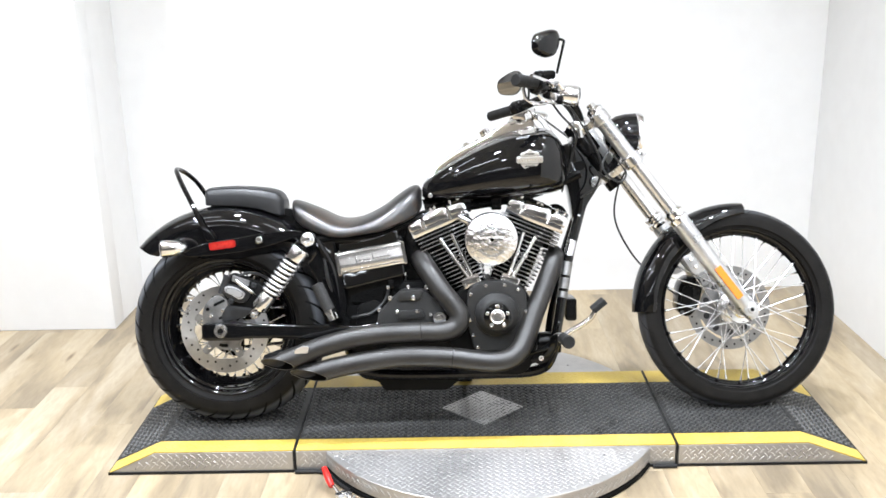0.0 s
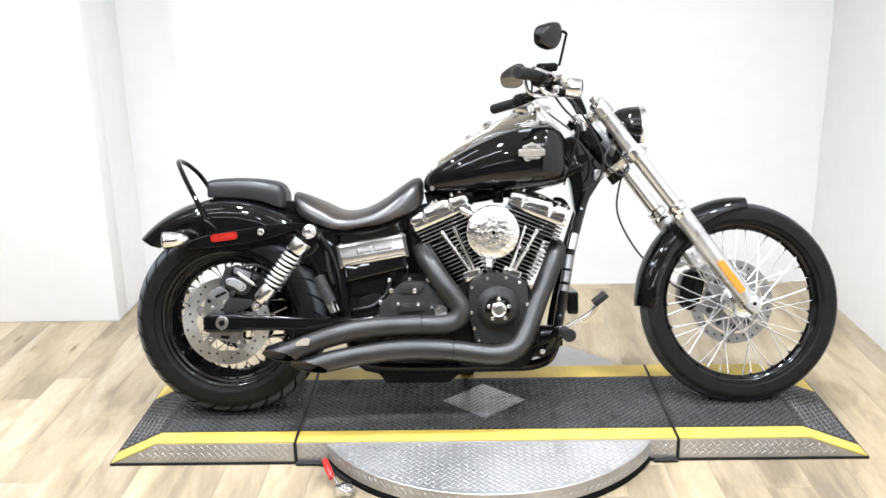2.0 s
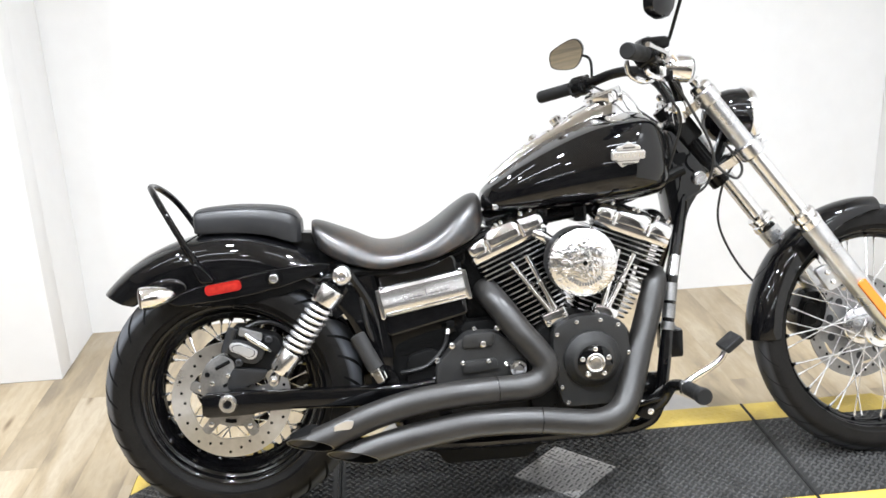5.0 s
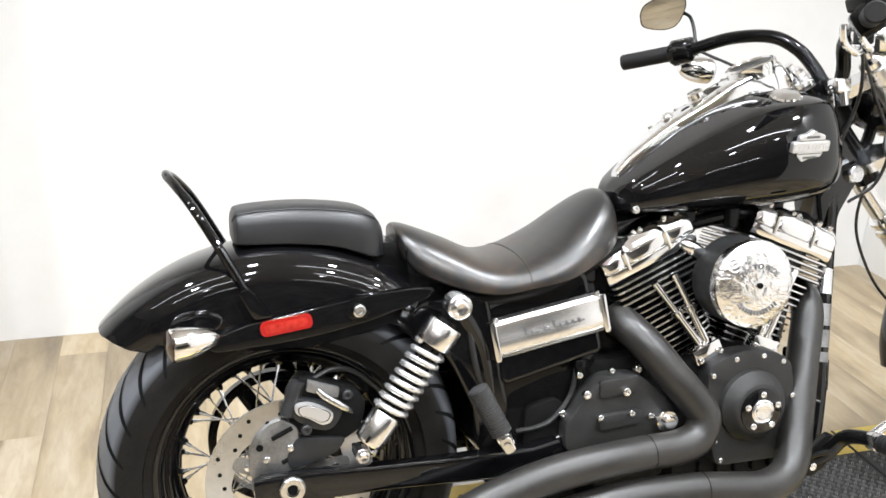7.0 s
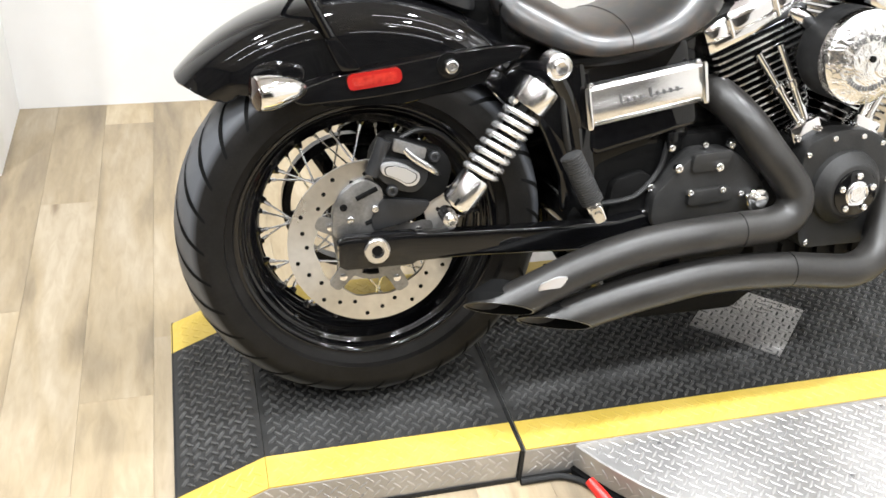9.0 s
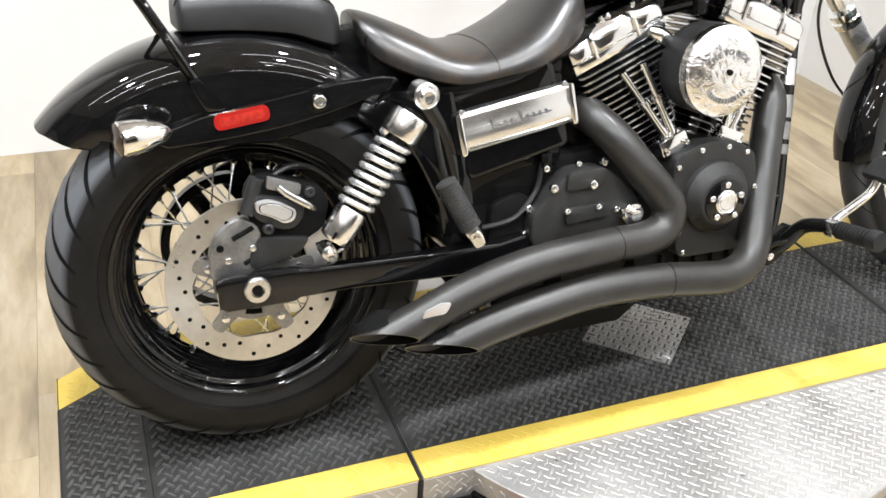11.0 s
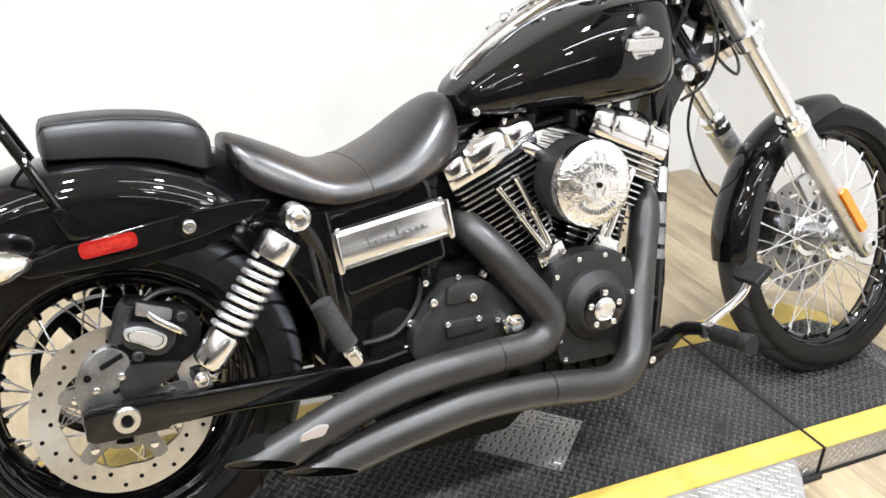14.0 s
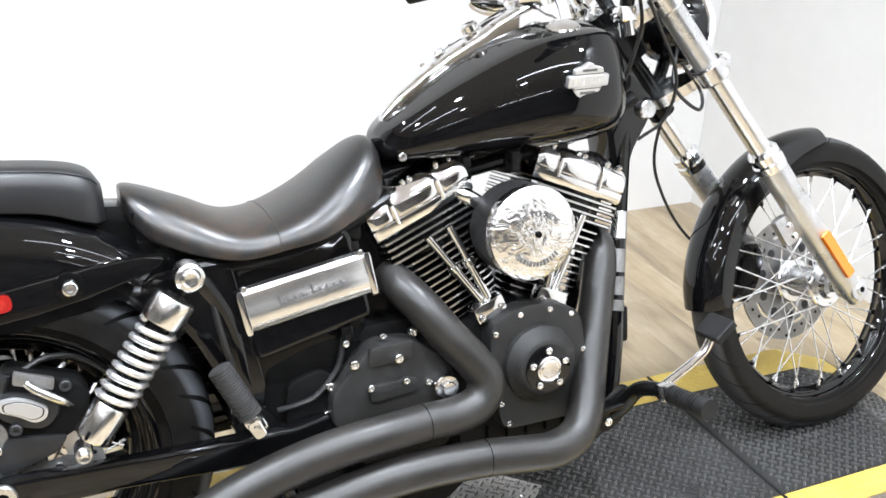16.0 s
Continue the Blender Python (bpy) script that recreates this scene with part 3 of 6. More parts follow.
def spokes(wheel, count, r_hub, y_hub, r_rim, y_rim, cross, rad, material):
    """Laced wire spokes in pairs from the two hub flanges to the rim, each with its nipple."""
    first = nip = None
    for k in range(count):
        s = 1 if k % 2 else -1
        lead = 1 if (k // 2) % 2 else -1
        ar = 2 * math.pi * k / count
        ah = ar + lead * cross
        a = Vector((r_hub * math.cos(ah), s * y_hub, r_hub * math.sin(ah)))
        b = Vector((r_rim * math.cos(ar), s * y_rim, r_rim * math.sin(ar)))
        d = b - a
        m = Matrix.Translation(a) @ d.to_track_quat("Z", "Y").to_matrix().to_4x4()
        if first is None:
            first = part("spoke", rod((0, 0, 0), (0, 0, d.length), rad, 6), material, wheel, m=m)
            nip = part("spoke_nipple", rod((0, 0, 0), (0, 0, 0.02), rad * 1.9, 6), material, wheel, m=m @ Matrix.Translation((0, 0, d.length - 0.018)))
        else:
            share("spoke", first, wheel, m)
            share("spoke_nipple", nip, wheel, m @ Matrix.Translation((0, 0, d.length - 0.018)))


def polar_plate(outer, inner, y0, y1, n=120):
    """A plate between two outlines given as radius over angle."""
    rings = []
    for k in range(n):
        a = 2 * math.pi * k / n
        ro, ri = outer(a), inner(a)
        rings.append([(r * math.cos(a), y, r * math.sin(a)) for r, y in ((ri, y0), (ro, y0), (ro, y1), (ri, y1))])
    return skin(bmesh.new(), rings, closed=True)


def brake_disc(r, r_in, carrier, y, th=0.006):
    """Friction ring with a shallow waved inner edge."""
    return polar_plate(lambda a: r, lambda a: r_in + 0.002 * math.cos(10 * a), -th / 2, th / 2)


def disc_carrier(r_in, carrier):
    """A flat spider: a ring round the hub with five rounded ears that reach the friction ring."""
    def ears(a):
        c = math.cos(5 * (a - 0.2))
        return carrier + (r_in + 0.006 - carrier) * (0.5 + 0.5 * math.tanh(9 * (c - 0.72)))
    return polar_plate(ears, lambda a: 0.03, -0.0036, 0.002, 200)


def carrier_slots(parent, carrier):
    """Dark curved slots and round holes through the spider."""
    for k in range(5):
        a0 = 2 * math.pi * k / 5 + 0.2
        arc = [(carrier * 0.8 * math.cos(a), -0.0037, carrier * 0.8 * math.sin(a)) for a in (a0 + 0.38 + 0.1 * q for q in range(6))]
        part("carrier_slot", sweep(arc, 0.005, 8, 1, smooth=False), M_DARK, parent)
        part("carrier_rivet", lathe([(0.0065, -0.0036), (0.0065, -0.0062), (0.004, -0.007), (0, -0.007)], 14, "y"), M_SATIN, parent, m=pose((carrier + 0.012) * math.cos(a0), 0, (carrier + 0.012) * math.sin(a0)))


def drill(parent, r, r_in, y, n):
    """Dark holes round a brake disc."""
    first = None
    for k in range(n):
        a = 2 * math.pi * k / n
        q = r_in + (r - r_in) * (0.3, 0.72, 0.5)[k % 3]
        m = Matrix.Translation((q * math.cos(a), y - 0.0034, q * math.sin(a)))
        if first is None:
            first = part("drilling", lathe([(0.0038, 0.0004), (0.0038, -0.0004)], 8, "y"), M_DARK, parent, m=m)
        else:
            share("drilling", first, parent, m)


def wheel(name, m, R, wide, crown, rim_r, rim_in, rim_w, hub, disc, label, tread):
    hb = bmesh.new()
    lathe(hub["profile"], 40, "y", hb)
    w = part(name, hb, hub["mat"], bike, label, m)
    part("tyre", tyre_mesh(R, rim_r, wide, crown, 0), M_TYRE if R < 0.33 else M_TYRE_TALL, w, "black rubber tyre")
    cut_tread(w, R, wide / 2, crown, *tread)
    h = rim_w / 2
    edge = [(rim_r + 0.004, h - 0.012), (rim_r + 0.0095, h - 0.003), (rim_r + 0.0085, h + 0.001), (rim_r + 0.003, h + 0.0015), (rim_r - 0.004, h - 0.003), (rim_r - 0.0065, h - 0.010), (rim_r - 0.0075, h - 0.016), (rim_r - 0.012, h - 0.0185), (rim_r - 0.0165, h - 0.022), (rim_r - 0.018, h - 0.028), ((rim_r + rim_in) / 2 - 0.004, h * 0.45), (rim_in + 0.002, h * 0.28), (rim_in - 0.004, 0.0)]
    half = [tuple(q) for q in spline(edge, 3)]
    inner = half + [(r, -y) for r, y in half[-2::-1]]
    back = [(rim_r + 0.002, -h * 0.6), (rim_in + 0.012, 0.0), (rim_r + 0.002, h * 0.6)]
    part("rim", lathe(inner + back, 96, "y", closed=True), M_GLOSS, w, "gloss black steel rim")
    spokes(w, 40, hub["r"], hub["y"], rim_in, 0.012, hub["cross"], 0.0018, M_COIL)
    seat = None
    for k in range(40):
        m = Matrix.Rotation(-2 * math.pi * k / 40, 4, "Y") @ Matrix.Translation((rim_in - 0.004, (0.012 if k % 2 else -0.012), 0))
        if seat is None:
            seat = part("nipple_seat", lathe([(0.0, -0.006), (0.004, -0.005), (0.0075, 0.002), (0.011, 0.012), (0.0, 0.012)], 10, "x"), M_GLOSS, w, m=m @ Matrix.Diagonal((1, 1, 1, 1) if R < 0.33 else (0.6, 0.6, 0.6, 1)))
        else:
            share("nipple_seat", seat, w, m @ Matrix.Diagonal((1, 1, 1, 1) if R < 0.33 else (0.6, 0.6, 0.6, 1)))
    d = part("brake_disc", brake_disc(*disc["size"], 0), disc.get("mat", M_DISC), w, "drilled steel brake disc", pose(0, disc["y"], 0))
    part("carrier", disc_carrier(disc["size"][1], disc["size"][2]), M_STEEL, d, "grey alloy disc carrier")
    if disc["y"] < 0:
        carrier_slots(d, disc["size"][2])
    else:
        for k in range(10):
            a = 2 * math.pi * (k + 0.5) / 10
            part("carrier_window", lathe([(0.011, -0.0037), (0.011, -0.0044), (0.0, -0.0044)], 14, "y"), M_BRACKET, d, m=pose(0.086 * math.cos(a), 0, 0.086 * math.sin(a)))
    drill(w, disc["size"][0], disc["size"][1], disc["y"], 30)
    return w, d


rear_hub = [(0.0, -0.135), (0.014, -0.135), (0.014, -0.1), (0.045, -0.1), (0.048, -0.075), (0.062, -0.07), (0.062, -0.06), (0.034, -0.05), (0.03, 0.0), (0.034, 0.05), (0.062, 0.06), (0.062, 0.07), (0.05, 0.1), (0.0, 0.1)]
rear_wheel, rear_disc = wheel("rear_wheel", pose(0.003, -0.018, RZ - 0.002), RW, 0.196, 0.056, 0.222, 0.185, 0.145,
                   {"profile": rear_hub, "mat": M_BLACK, "r": 0.056, "y": 0.064, "cross": 0.9}, {"size": (0.144, 0.099, 0.067), "y": -0.108},
                   "black wire-spoked rear wheel on a wide tyre", (31, 18, 0.0125))
pulley = part("sprocket", lathe([(0.116, 0.10), (0.128, 0.10), (0.132, 0.104), (0.132, 0.128), (0.128, 0.132), (0.116, 0.132)], 60, "y", closed=True), M_BLACK, rear_wheel, "black belt pulley")
for k in range(5):
    a = 2 * math.pi * (k + 0.3) / 5
    part("pulley_arm", box(0.078, 0.114, 0, 0.09, 0.016, 0.03, 0.004), M_BLACK, pulley, m=Matrix.Rotation(a, 4, "Y"))

# ---- rear chassis ----
def swingarm(side):
    s = -1 if side == "r" else 1
    b = bmesh.new()
    rings = []
    for x, z, h, y, t in ((-0.062, RZ - 0.004, 0.022, 0.160, 0.010), (-0.05, RZ - 0.004, 0.029, 0.160, 0.012), (0.06, RZ - 0.004, 0.029, 0.160, 0.012), (0.07, RZ - 0.003, 0.025, 0.157, 0.014), (0.16, RZ - 0.005, 0.023, 0.155, 0.014), (0.3, RZ - 0.012, 0.024, 0.150, 0.016), (0.44, RZ - 0.02, 0.027, 0.138, 0.018), (0.53, RZ - 0.018, 0.03, 0.11, 0.02)):
        rings.append([(x, s * (y + p * t), z + q * h) for p, q in rounded([(-1, -1), (1, -1), (1, 1), (-1, 1)], 0.35, 3)])
    skin(b, rings)
    return b


sw = part("swingarm", swingarm("r"), M_GLOSS, bike, "gloss black steel swingarm")
part("swingarm", swingarm("l"), M_GLOSS, bike)
part("swingarm_crossmember", rod((0.38, -0.14, RZ + 0.01), (0.38, 0.14, RZ + 0.01), 0.034, 16), M_BLACK, bike)
part("axle_nut", lathe([(0.022, -0.17), (0.022, -0.178), (0.020, -0.181), (0.011, -0.181), (0.010, -0.176), (0.0, -0.176)], 24, "y"), M_ALU, sw, "zinc-plated axle nut", pose(0, 0, RZ))
part("axle_bore", lathe([(0.009, -0.1762), (0.009, -0.178), (0.0, -0.178)], 16, "y"), M_DARK, sw, m=pose(0, 0, RZ))


def shock(s):
    """Coil-over shock; local z runs from the lower eye to the upper eye."""
    lo, hi = Vector((0.117, s * 0.188, 0.370)), Vector((0.294, s * 0.182, 0.608))
    d = hi - lo
    L = d.length
    m = Matrix.Translation(lo) @ d.to_track_quat("Z", "Y").to_matrix().to_4x4()
    root = part("shock_absorber", lathe([(0.0, 0.035), (0.018, 0.035), (0.018, L - 0.03), (0.0, L - 0.03)], 20, "z"), M_BLACK, bike, "chrome coil-over shock absorber", m)
    low = part("lower_cup", lathe([(0.0, 0.020), (0.022, 0.020), (0.0255, 0.024), (0.027, 0.028), (0.027, 0.076), (0.025, 0.08), (0.0, 0.08)], 32, "z"), M_SATIN, root, "bright lower spring seat")
    part("upper_cup", lathe([(0.0, L - 0.080), (0.0305, L - 0.080), (0.032, L - 0.077), (0.032, L - 0.042), (0.03, L - 0.037), (0.0, L - 0.036)], 40, "z"), M_SATIN, root, "bright upper spring cup")
    for k in range(6):
        a = 2 * math.pi * (k + 0.5) / 6
        part("adjuster_notch", rod((0.0262 * math.cos(a), 0.0262 * math.sin(a), 0.024), (0.0272 * math.cos(a), 0.0272 * math.sin(a), 0.036), 0.0026, 8), M_DARK, low)
    z0, z1, turns = 0.084, L - 0.082, 8.3
    helix = [(0.0268 * math.cos(a), 0.0268 * math.sin(a), z0 + (z1 - z0) * a / (2 * math.pi * turns)) for a in (2 * math.pi * turns * k / 210 for k in range(211))]
    part("coil_spring", sweep(helix, 0.0051, 10, 1, smooth=False), M_COIL, root, "bright chrome coil spring")
    ax = root.matrix_basis.inverted()
    for c, r in ((lo, 0.0135), (hi, 0.0225)):
        e = part("shock_eye", lathe([(0.0, -0.022), (r * 0.42, -0.0235), (r * 0.56, -0.021), (r * 0.6, -0.016), (r * 0.72, -0.0155), (r * 0.86, -0.018), (r * 0.96, -0.016), (r, -0.010), (r, 0.02), (0, 0.02)], 24, "y"), M_SATIN, root, m=ax @ Matrix.Translation(c) @ (Matrix() if s < 0 else Matrix.Rotation(math.pi, 4, "Z")))
    return root


shock(-1)
shock(1)


def rear_fender():
    """Arc round the wheel with a crowned top and side skirts that end on a nearly level line."""
    rings = []
    n = 46
    for i in range(n + 1):
        th = radians(137.5 - (137.5 - 33) * i / n)
        R = 0.402
        x_t = R * math.cos(th)
        low = interp(x_t, [-0.31, -0.26, -0.22, -0.1, 0.1, 0.2, 0.28], [0.585, 0.575, 0.56, 0.548, 0.545, 0.56, 0.585])
        floor_z = lambda x: interp(x, [-0.30, -0.283, -0.27, -0.249, -0.215, -0.18, -0.14], [0.582, 0.582, 0.574, 0.563, 0.556, 0.553, 0.40])
        hw = interp(x_t, [-0.31, -0.24, -0.1, 0.28], [0.088, 0.108, 0.118, 0.118])
        ring = []
        for k in range(41):
            v = -1 + 2 * k / 40
            if abs(v) < 0.62:
                a = abs(v) / 0.62 * math.pi / 2
                y, r = hw * math.sin(a) ** 0.72 * (1 if v > 0 else -1), R - 0.075 * (1 - max(math.cos(a), 0.0) ** 0.72)
            else:
                t = (abs(v) - 0.62) / 0.38
                rl = min(R - 0.078, (low - RZ) / max(math.sin(th), 0.25))
                y, r = hw * (1 if v > 0 else -1), (R - 0.075) + (rl - (R - 0.075)) * t
            ring.append((r * math.cos(th), y, max(RZ + r * math.sin(th), floor_z(r * math.cos(th)))))
        inner = [(x * 0.988, y * 0.97, RZ + (z - RZ) * 0.988) for x, y, z in ring[::-1]]
        rings.append(ring + inner)
    return skin(bmesh.new(), rings)


part("rear_fender", rear_fender(), M_GLOSS, bike, "gloss black rear fender")
strut_poly = [(-0.135, 0.572), (-0.05, 0.598), (0.06, 0.615), (0.15, 0.629), (0.235, 0.636), (0.272, 0.630), (0.25, 0.612), (0.2, 0.598), (0.15, 0.584), (0.08, 0.57), (0.0, 0.56), (-0.11, 0.553)]
for s in (-1, 1):
    st = part("fender_strut", prism(rounded(strut_poly, 0.012), s * 0.116, s * 0.137, 0.009, 5), M_GLOSS, bike, "gloss black fender strut")
    b = bmesh.new()
    skin(b, [[(x, y, z) for x, z in rounded([(-0.0435, -0.0125), (0.0435, -0.0125), (0.0435, 0.0125), (-0.0435, 0.0125)], 0.011, 6)] for y in (0, -0.008)])
    rf = part("side_reflector", bevel(b, 0.0045, 3), M_RED, st, "red oval side reflector", Matrix.Translation((0.008, s * 0.136, 0.592)) @ Matrix.Rotation(radians(-7), 4, "Y") @ Matrix.Rotation(0 if s < 0 else math.pi, 4, "Z"))
    core = bmesh.new()
    skin(core, [[(x, y, z) for x, z in rounded([(-0.036, -0.0075), (0.036, -0.0075), (0.036, 0.0075), (-0.036, 0.0075)], 0.0065, 5)] for y in (-0.0075, -0.0086)])
    part("reflector_core", core, M_RED_CORE, rf, "prismatic red core")
    part("strut_bolt", lathe([(0.021, 0), (0.021, -0.003), (0.012, -0.004), (0.012, -0.012), (0.009, -0.015), (0, -0.015)], 20, "y"), M_BLACK, st, m=Matrix.Translation((0.13, s * 0.136, 0.607)) @ Matrix.Rotation(0 if s < 0 else math.pi, 4, "Z"))
    bolts(st, [(0.13, s * 0.136 - 0.012, 0.607)] if s < 0 else [], 0.0115, 0.009)
    sg = part("turn_signal", lathe([(0.0, -0.078), (0.006, -0.077), (0.013, -0.071), (0.0205, -0.054), (0.0255, -0.033), (0.0275, -0.016), (0.0275, 0.0), (0.025, 0.003), (0.0, 0.003)], 32, "x"), M_CHROME, bike, "chrome bullet turn signal with dark lens", Matrix.Translation((-0.176, s * 0.18, 0.585)) @ Matrix.Rotation(radians(180 - 15 * s), 4, "Z") @ Matrix.Rotation(radians(3), 4, "Y"))
    part("lens", lathe([(0.0255, 0.003), (0.0255, 0.005), (0.018, 0.008), (0.0, 0.009)], 24, "x"), M_SMOKE, sg)
    part("stalk", rod((-0.045, 0, 0), (-0.05, s * 0.05, 0.0), 0.009), M_CHROME, sg)

# luggage hoop behind the pillion pad
half_hoop = [(-0.040, -0.130, 0.618), (-0.059, -0.127, 0.661), (-0.097, -0.116, 0.735), (-0.128, -0.097, 0.790), (-0.151, -0.062, 0.822), (-0.166, -0.022, 0.838)]
hoop = half_hoop + [(x, -y, z) for x, y, z in half_hoop[::-1]]
gb = part("grab_rail", sweep(hoop, 0.008, 12, 8), M_GLOSS, bike, "gloss black hoop grab rail")
for s in (-1, 1):
    part("rail_foot", prism(rounded([(-0.067, 0.652), (-0.052, 0.660), (-0.024, 0.626), (-0.012, 0.606), (-0.044, 0.604)], 0.008), s * 0.118, s * 0.139, 0.005), M_GLOSS, gb)


def cushion_point(hw, top, bot, a, power):
    """A point round a pad's section: domed above, nearly flat below a low waist."""
    co, si = math.cos(a), math.sin(a)
    waist = bot + (top - bot) * 0.16
    p = power if si >= 0 else 5
    y = hw * abs(co) ** (2 / p) * (1 if co > 0 else -1)
    z = (top - waist) * si ** (2 / p) if si >= 0 else -(waist - bot) * abs(si) ** (2 / p)
    return y, waist + z


def cushion(stations, k=28, power=2.6):
    """Padded form: stations of (x, half width, top, bottom, crown)."""
    rings = []
    for x, hw, top, bot, tilt in stations:
        ring = []
        for i in range(k):
            a = 2 * math.pi * i / k
            ring.append((x, *cushion_point(hw, top, bot, a, power)))
        rings.append(ring)
    return skin(bmesh.new(), rings)


def smooth_stations(rows, n):
    xs = np.linspace(0, len(rows) - 1, n)
    line = spline(rows, 12)
    idx = np.linspace(0, len(line) - 1, n)
    return [tuple(line[int(round(i))]) for i in idx]


pillion_rows = [(-0.066, 0.045, 0.752, 0.722, 0), (-0.062, 0.062, 0.769, 0.718, 0), (-0.047, 0.07, 0.778, 0.716, 0), (0.035, 0.074, 0.782, 0.712, 0), (0.108, 0.075, 0.777, 0.702, 0), (0.155, 0.074, 0.769, 0.686, 0), (0.181, 0.067, 0.757, 0.678, 0), (0.196, 0.052, 0.735, 0.680, 0)]
pillion = part("pillion_pad", cushion(smooth_stations(pillion_rows, 40), power=4.2), M_PAD, bike, "black leather pillion pad")
seat_rows = [(0.222, 0.045, 0.729, 0.700, 0), (0.232, 0.072, 0.731, 0.672, 0), (0.26, 0.097, 0.723, 0.644, 0), (0.32, 0.123, 0.698, 0.618, 0), (0.385, 0.14, 0.669, 0.606, 0), (0.45, 0.148, 0.672, 0.614, 0), (0.52, 0.147, 0.704, 0.624, 0), (0.575, 0.131, 0.743, 0.643, 0), (0.615, 0.108, 0.768, 0.660, 0), (0.64, 0.082, 0.772, 0.676, 0), (0.652, 0.05, 0.757, 0.70, 0)]
seat = part("seat", cushion(smooth_stations(seat_rows, 64), k=40, power=2.2), M_LEATHER, bike, "black leather scooped solo seat with creases")


def seam_line(rows, t_fix, power):
    out = []
    for x, hw, top, bot, _ in smooth_stations(rows, 40):
        y, z = cushion_point(hw, top, bot, t_fix, power)
        out.append((x, -y * 1.004, z + 0.0006))
    return out


part("piping", sweep(seam_line(pillion_rows, 0.85, 4.2)[3:-3], 0.0014, 6, 1, smooth=False), M_PAD, pillion)
c = smooth_stations(seat_rows, 64)[31]
ring = []
for i in range(25):
    a = -0.5 + (math.pi + 1.0) * i / 24
    y, z = cushion_point(c[1] * 1.003, c[2] + 0.0005, c[3], a, 2.2)
    ring.append((c[0], y, z))
part("seat_seam", sweep(ring, 0.0011, 6, 1, smooth=False), M_LEATHER, seat)

# ---- tank ----
tank_rows = [(0.655, 0.03, 0.765, 0.735), (0.662, 0.052, 0.782, 0.727), (0.69, 0.080, 0.806, 0.722), (0.76, 0.110, 0.855, 0.720), (0.85, 0.132, 0.905, 0.720), (0.94, 0.146, 0.942, 0.722), (1.02, 0.151, 0.954, 0.728), (1.07, 0.141, 0.954, 0.734), (1.105, 0.118, 0.930, 0.742), (1.126, 0.09, 0.895, 0.755), (1.137, 0.055, 0.855, 0.785)]


SHOULDER = 0.81  # height of the crease along the tank's side, as a share of its upper half


def tank_ring(row, k=48, grow=0.0):
    x, hw, top, bot = row
    ring = []
    for i in range(k):
        a = 2 * math.pi * i / k
        co, si = math.cos(a), math.sin(a)
        w = hw + grow
        if si > 0.62:
            y = w * (1 - 0.62 ** 2) ** 0.41 * abs(co) / (1 - 0.62 ** 2) ** 0.5
            f = 1 - abs(co) / (1 - 0.62 ** 2) ** 0.5
            z = (top + grow - bot) * 0.60 * (SHOULDER + (1 - SHOULDER) * f * (1.25 - 0.25 * f))
        elif si >= 0:
            y, z = w * abs(co) ** 0.82, (top + grow - bot) * 0.60 * SHOULDER * (si / 0.62) ** 0.95
        else:
            y, z = w * abs(co) ** 0.62, -(top - bot) * 0.40 * abs(si) ** 0.8
        ring.append((x, y * (1 if co > 0 else -1), bot + (top - bot) * 0.40 + z))
    return ring


tank_st = smooth_stations(tank_rows, 72)
tank = part("fuel_tank", skin(bmesh.new(), [tank_ring(r) for r in tank_st]), M_GLOSS, bike, "gloss black teardrop fuel tank")


def tank_top(x):
    return ease(x, [r[0] for r in tank_rows], [r[2] for r in tank_rows])


# dash on the tank: a low chrome spine that rises to the instrument and drops steeply ahead of it
DASH = [(0.675, 0.012, 0.012), (0.70, 0.02, 0.018), (0.76, 0.030, 0.020), (0.82, 0.037, 0.020), (0.875, 0.040, 0.021), (0.91, 0.042, 0.029), (0.95, 0.044, 0.034), (1.0, 0.043, 0.047), (1.032, 0.040, 0.057), (1.044, 0.037, 0.056), (1.07, 0.030, 0.032), (1.098, 0.02, 0.004)]
DASH_Y = 0.030


def dash_at(x, k):
    return interp(x, [q[0] for q in DASH], [q[k] for q in DASH])


rings = []
for i in range(44):
    x = 0.675 + (1.098 - 0.675) * i / 43
    w, top, low = dash_at(x, 1), tank_top(x) + dash_at(x, 2), tank_top(x) - 0.03
    section = rounded([(-w, low), (w, low), (w * 0.93, top - 0.006), (w * 0.55, top), (-w * 0.55, top), (-w * 0.93, top - 0.006)], min(0.012, w * 0.3), 4)
    rings.append([(x, DASH_Y * min(1, (x - 0.66) / 0.15) + y, z) for y, z in section])
console = part("tank_console", skin(bmesh.new(), rings), M_CHROME, tank, "chrome tank-top console")
for x, r, h in ((0.805, 0.010, 0.010), (0.872, 0.017, 0.020)):
    part("console_switch", lathe([(0.0, -0.006), (r * 1.25, -0.006), (r * 1.25, 0.003), (r, 0.006), (r, h - 0.003), (r * 0.8, h), (0.0, h + 0.001)], 24, "z"), M_CHROME, console, "chrome console switch", pose(x, DASH_Y, tank_top(x) + dash_at(x, 2), 0, -28, 0))
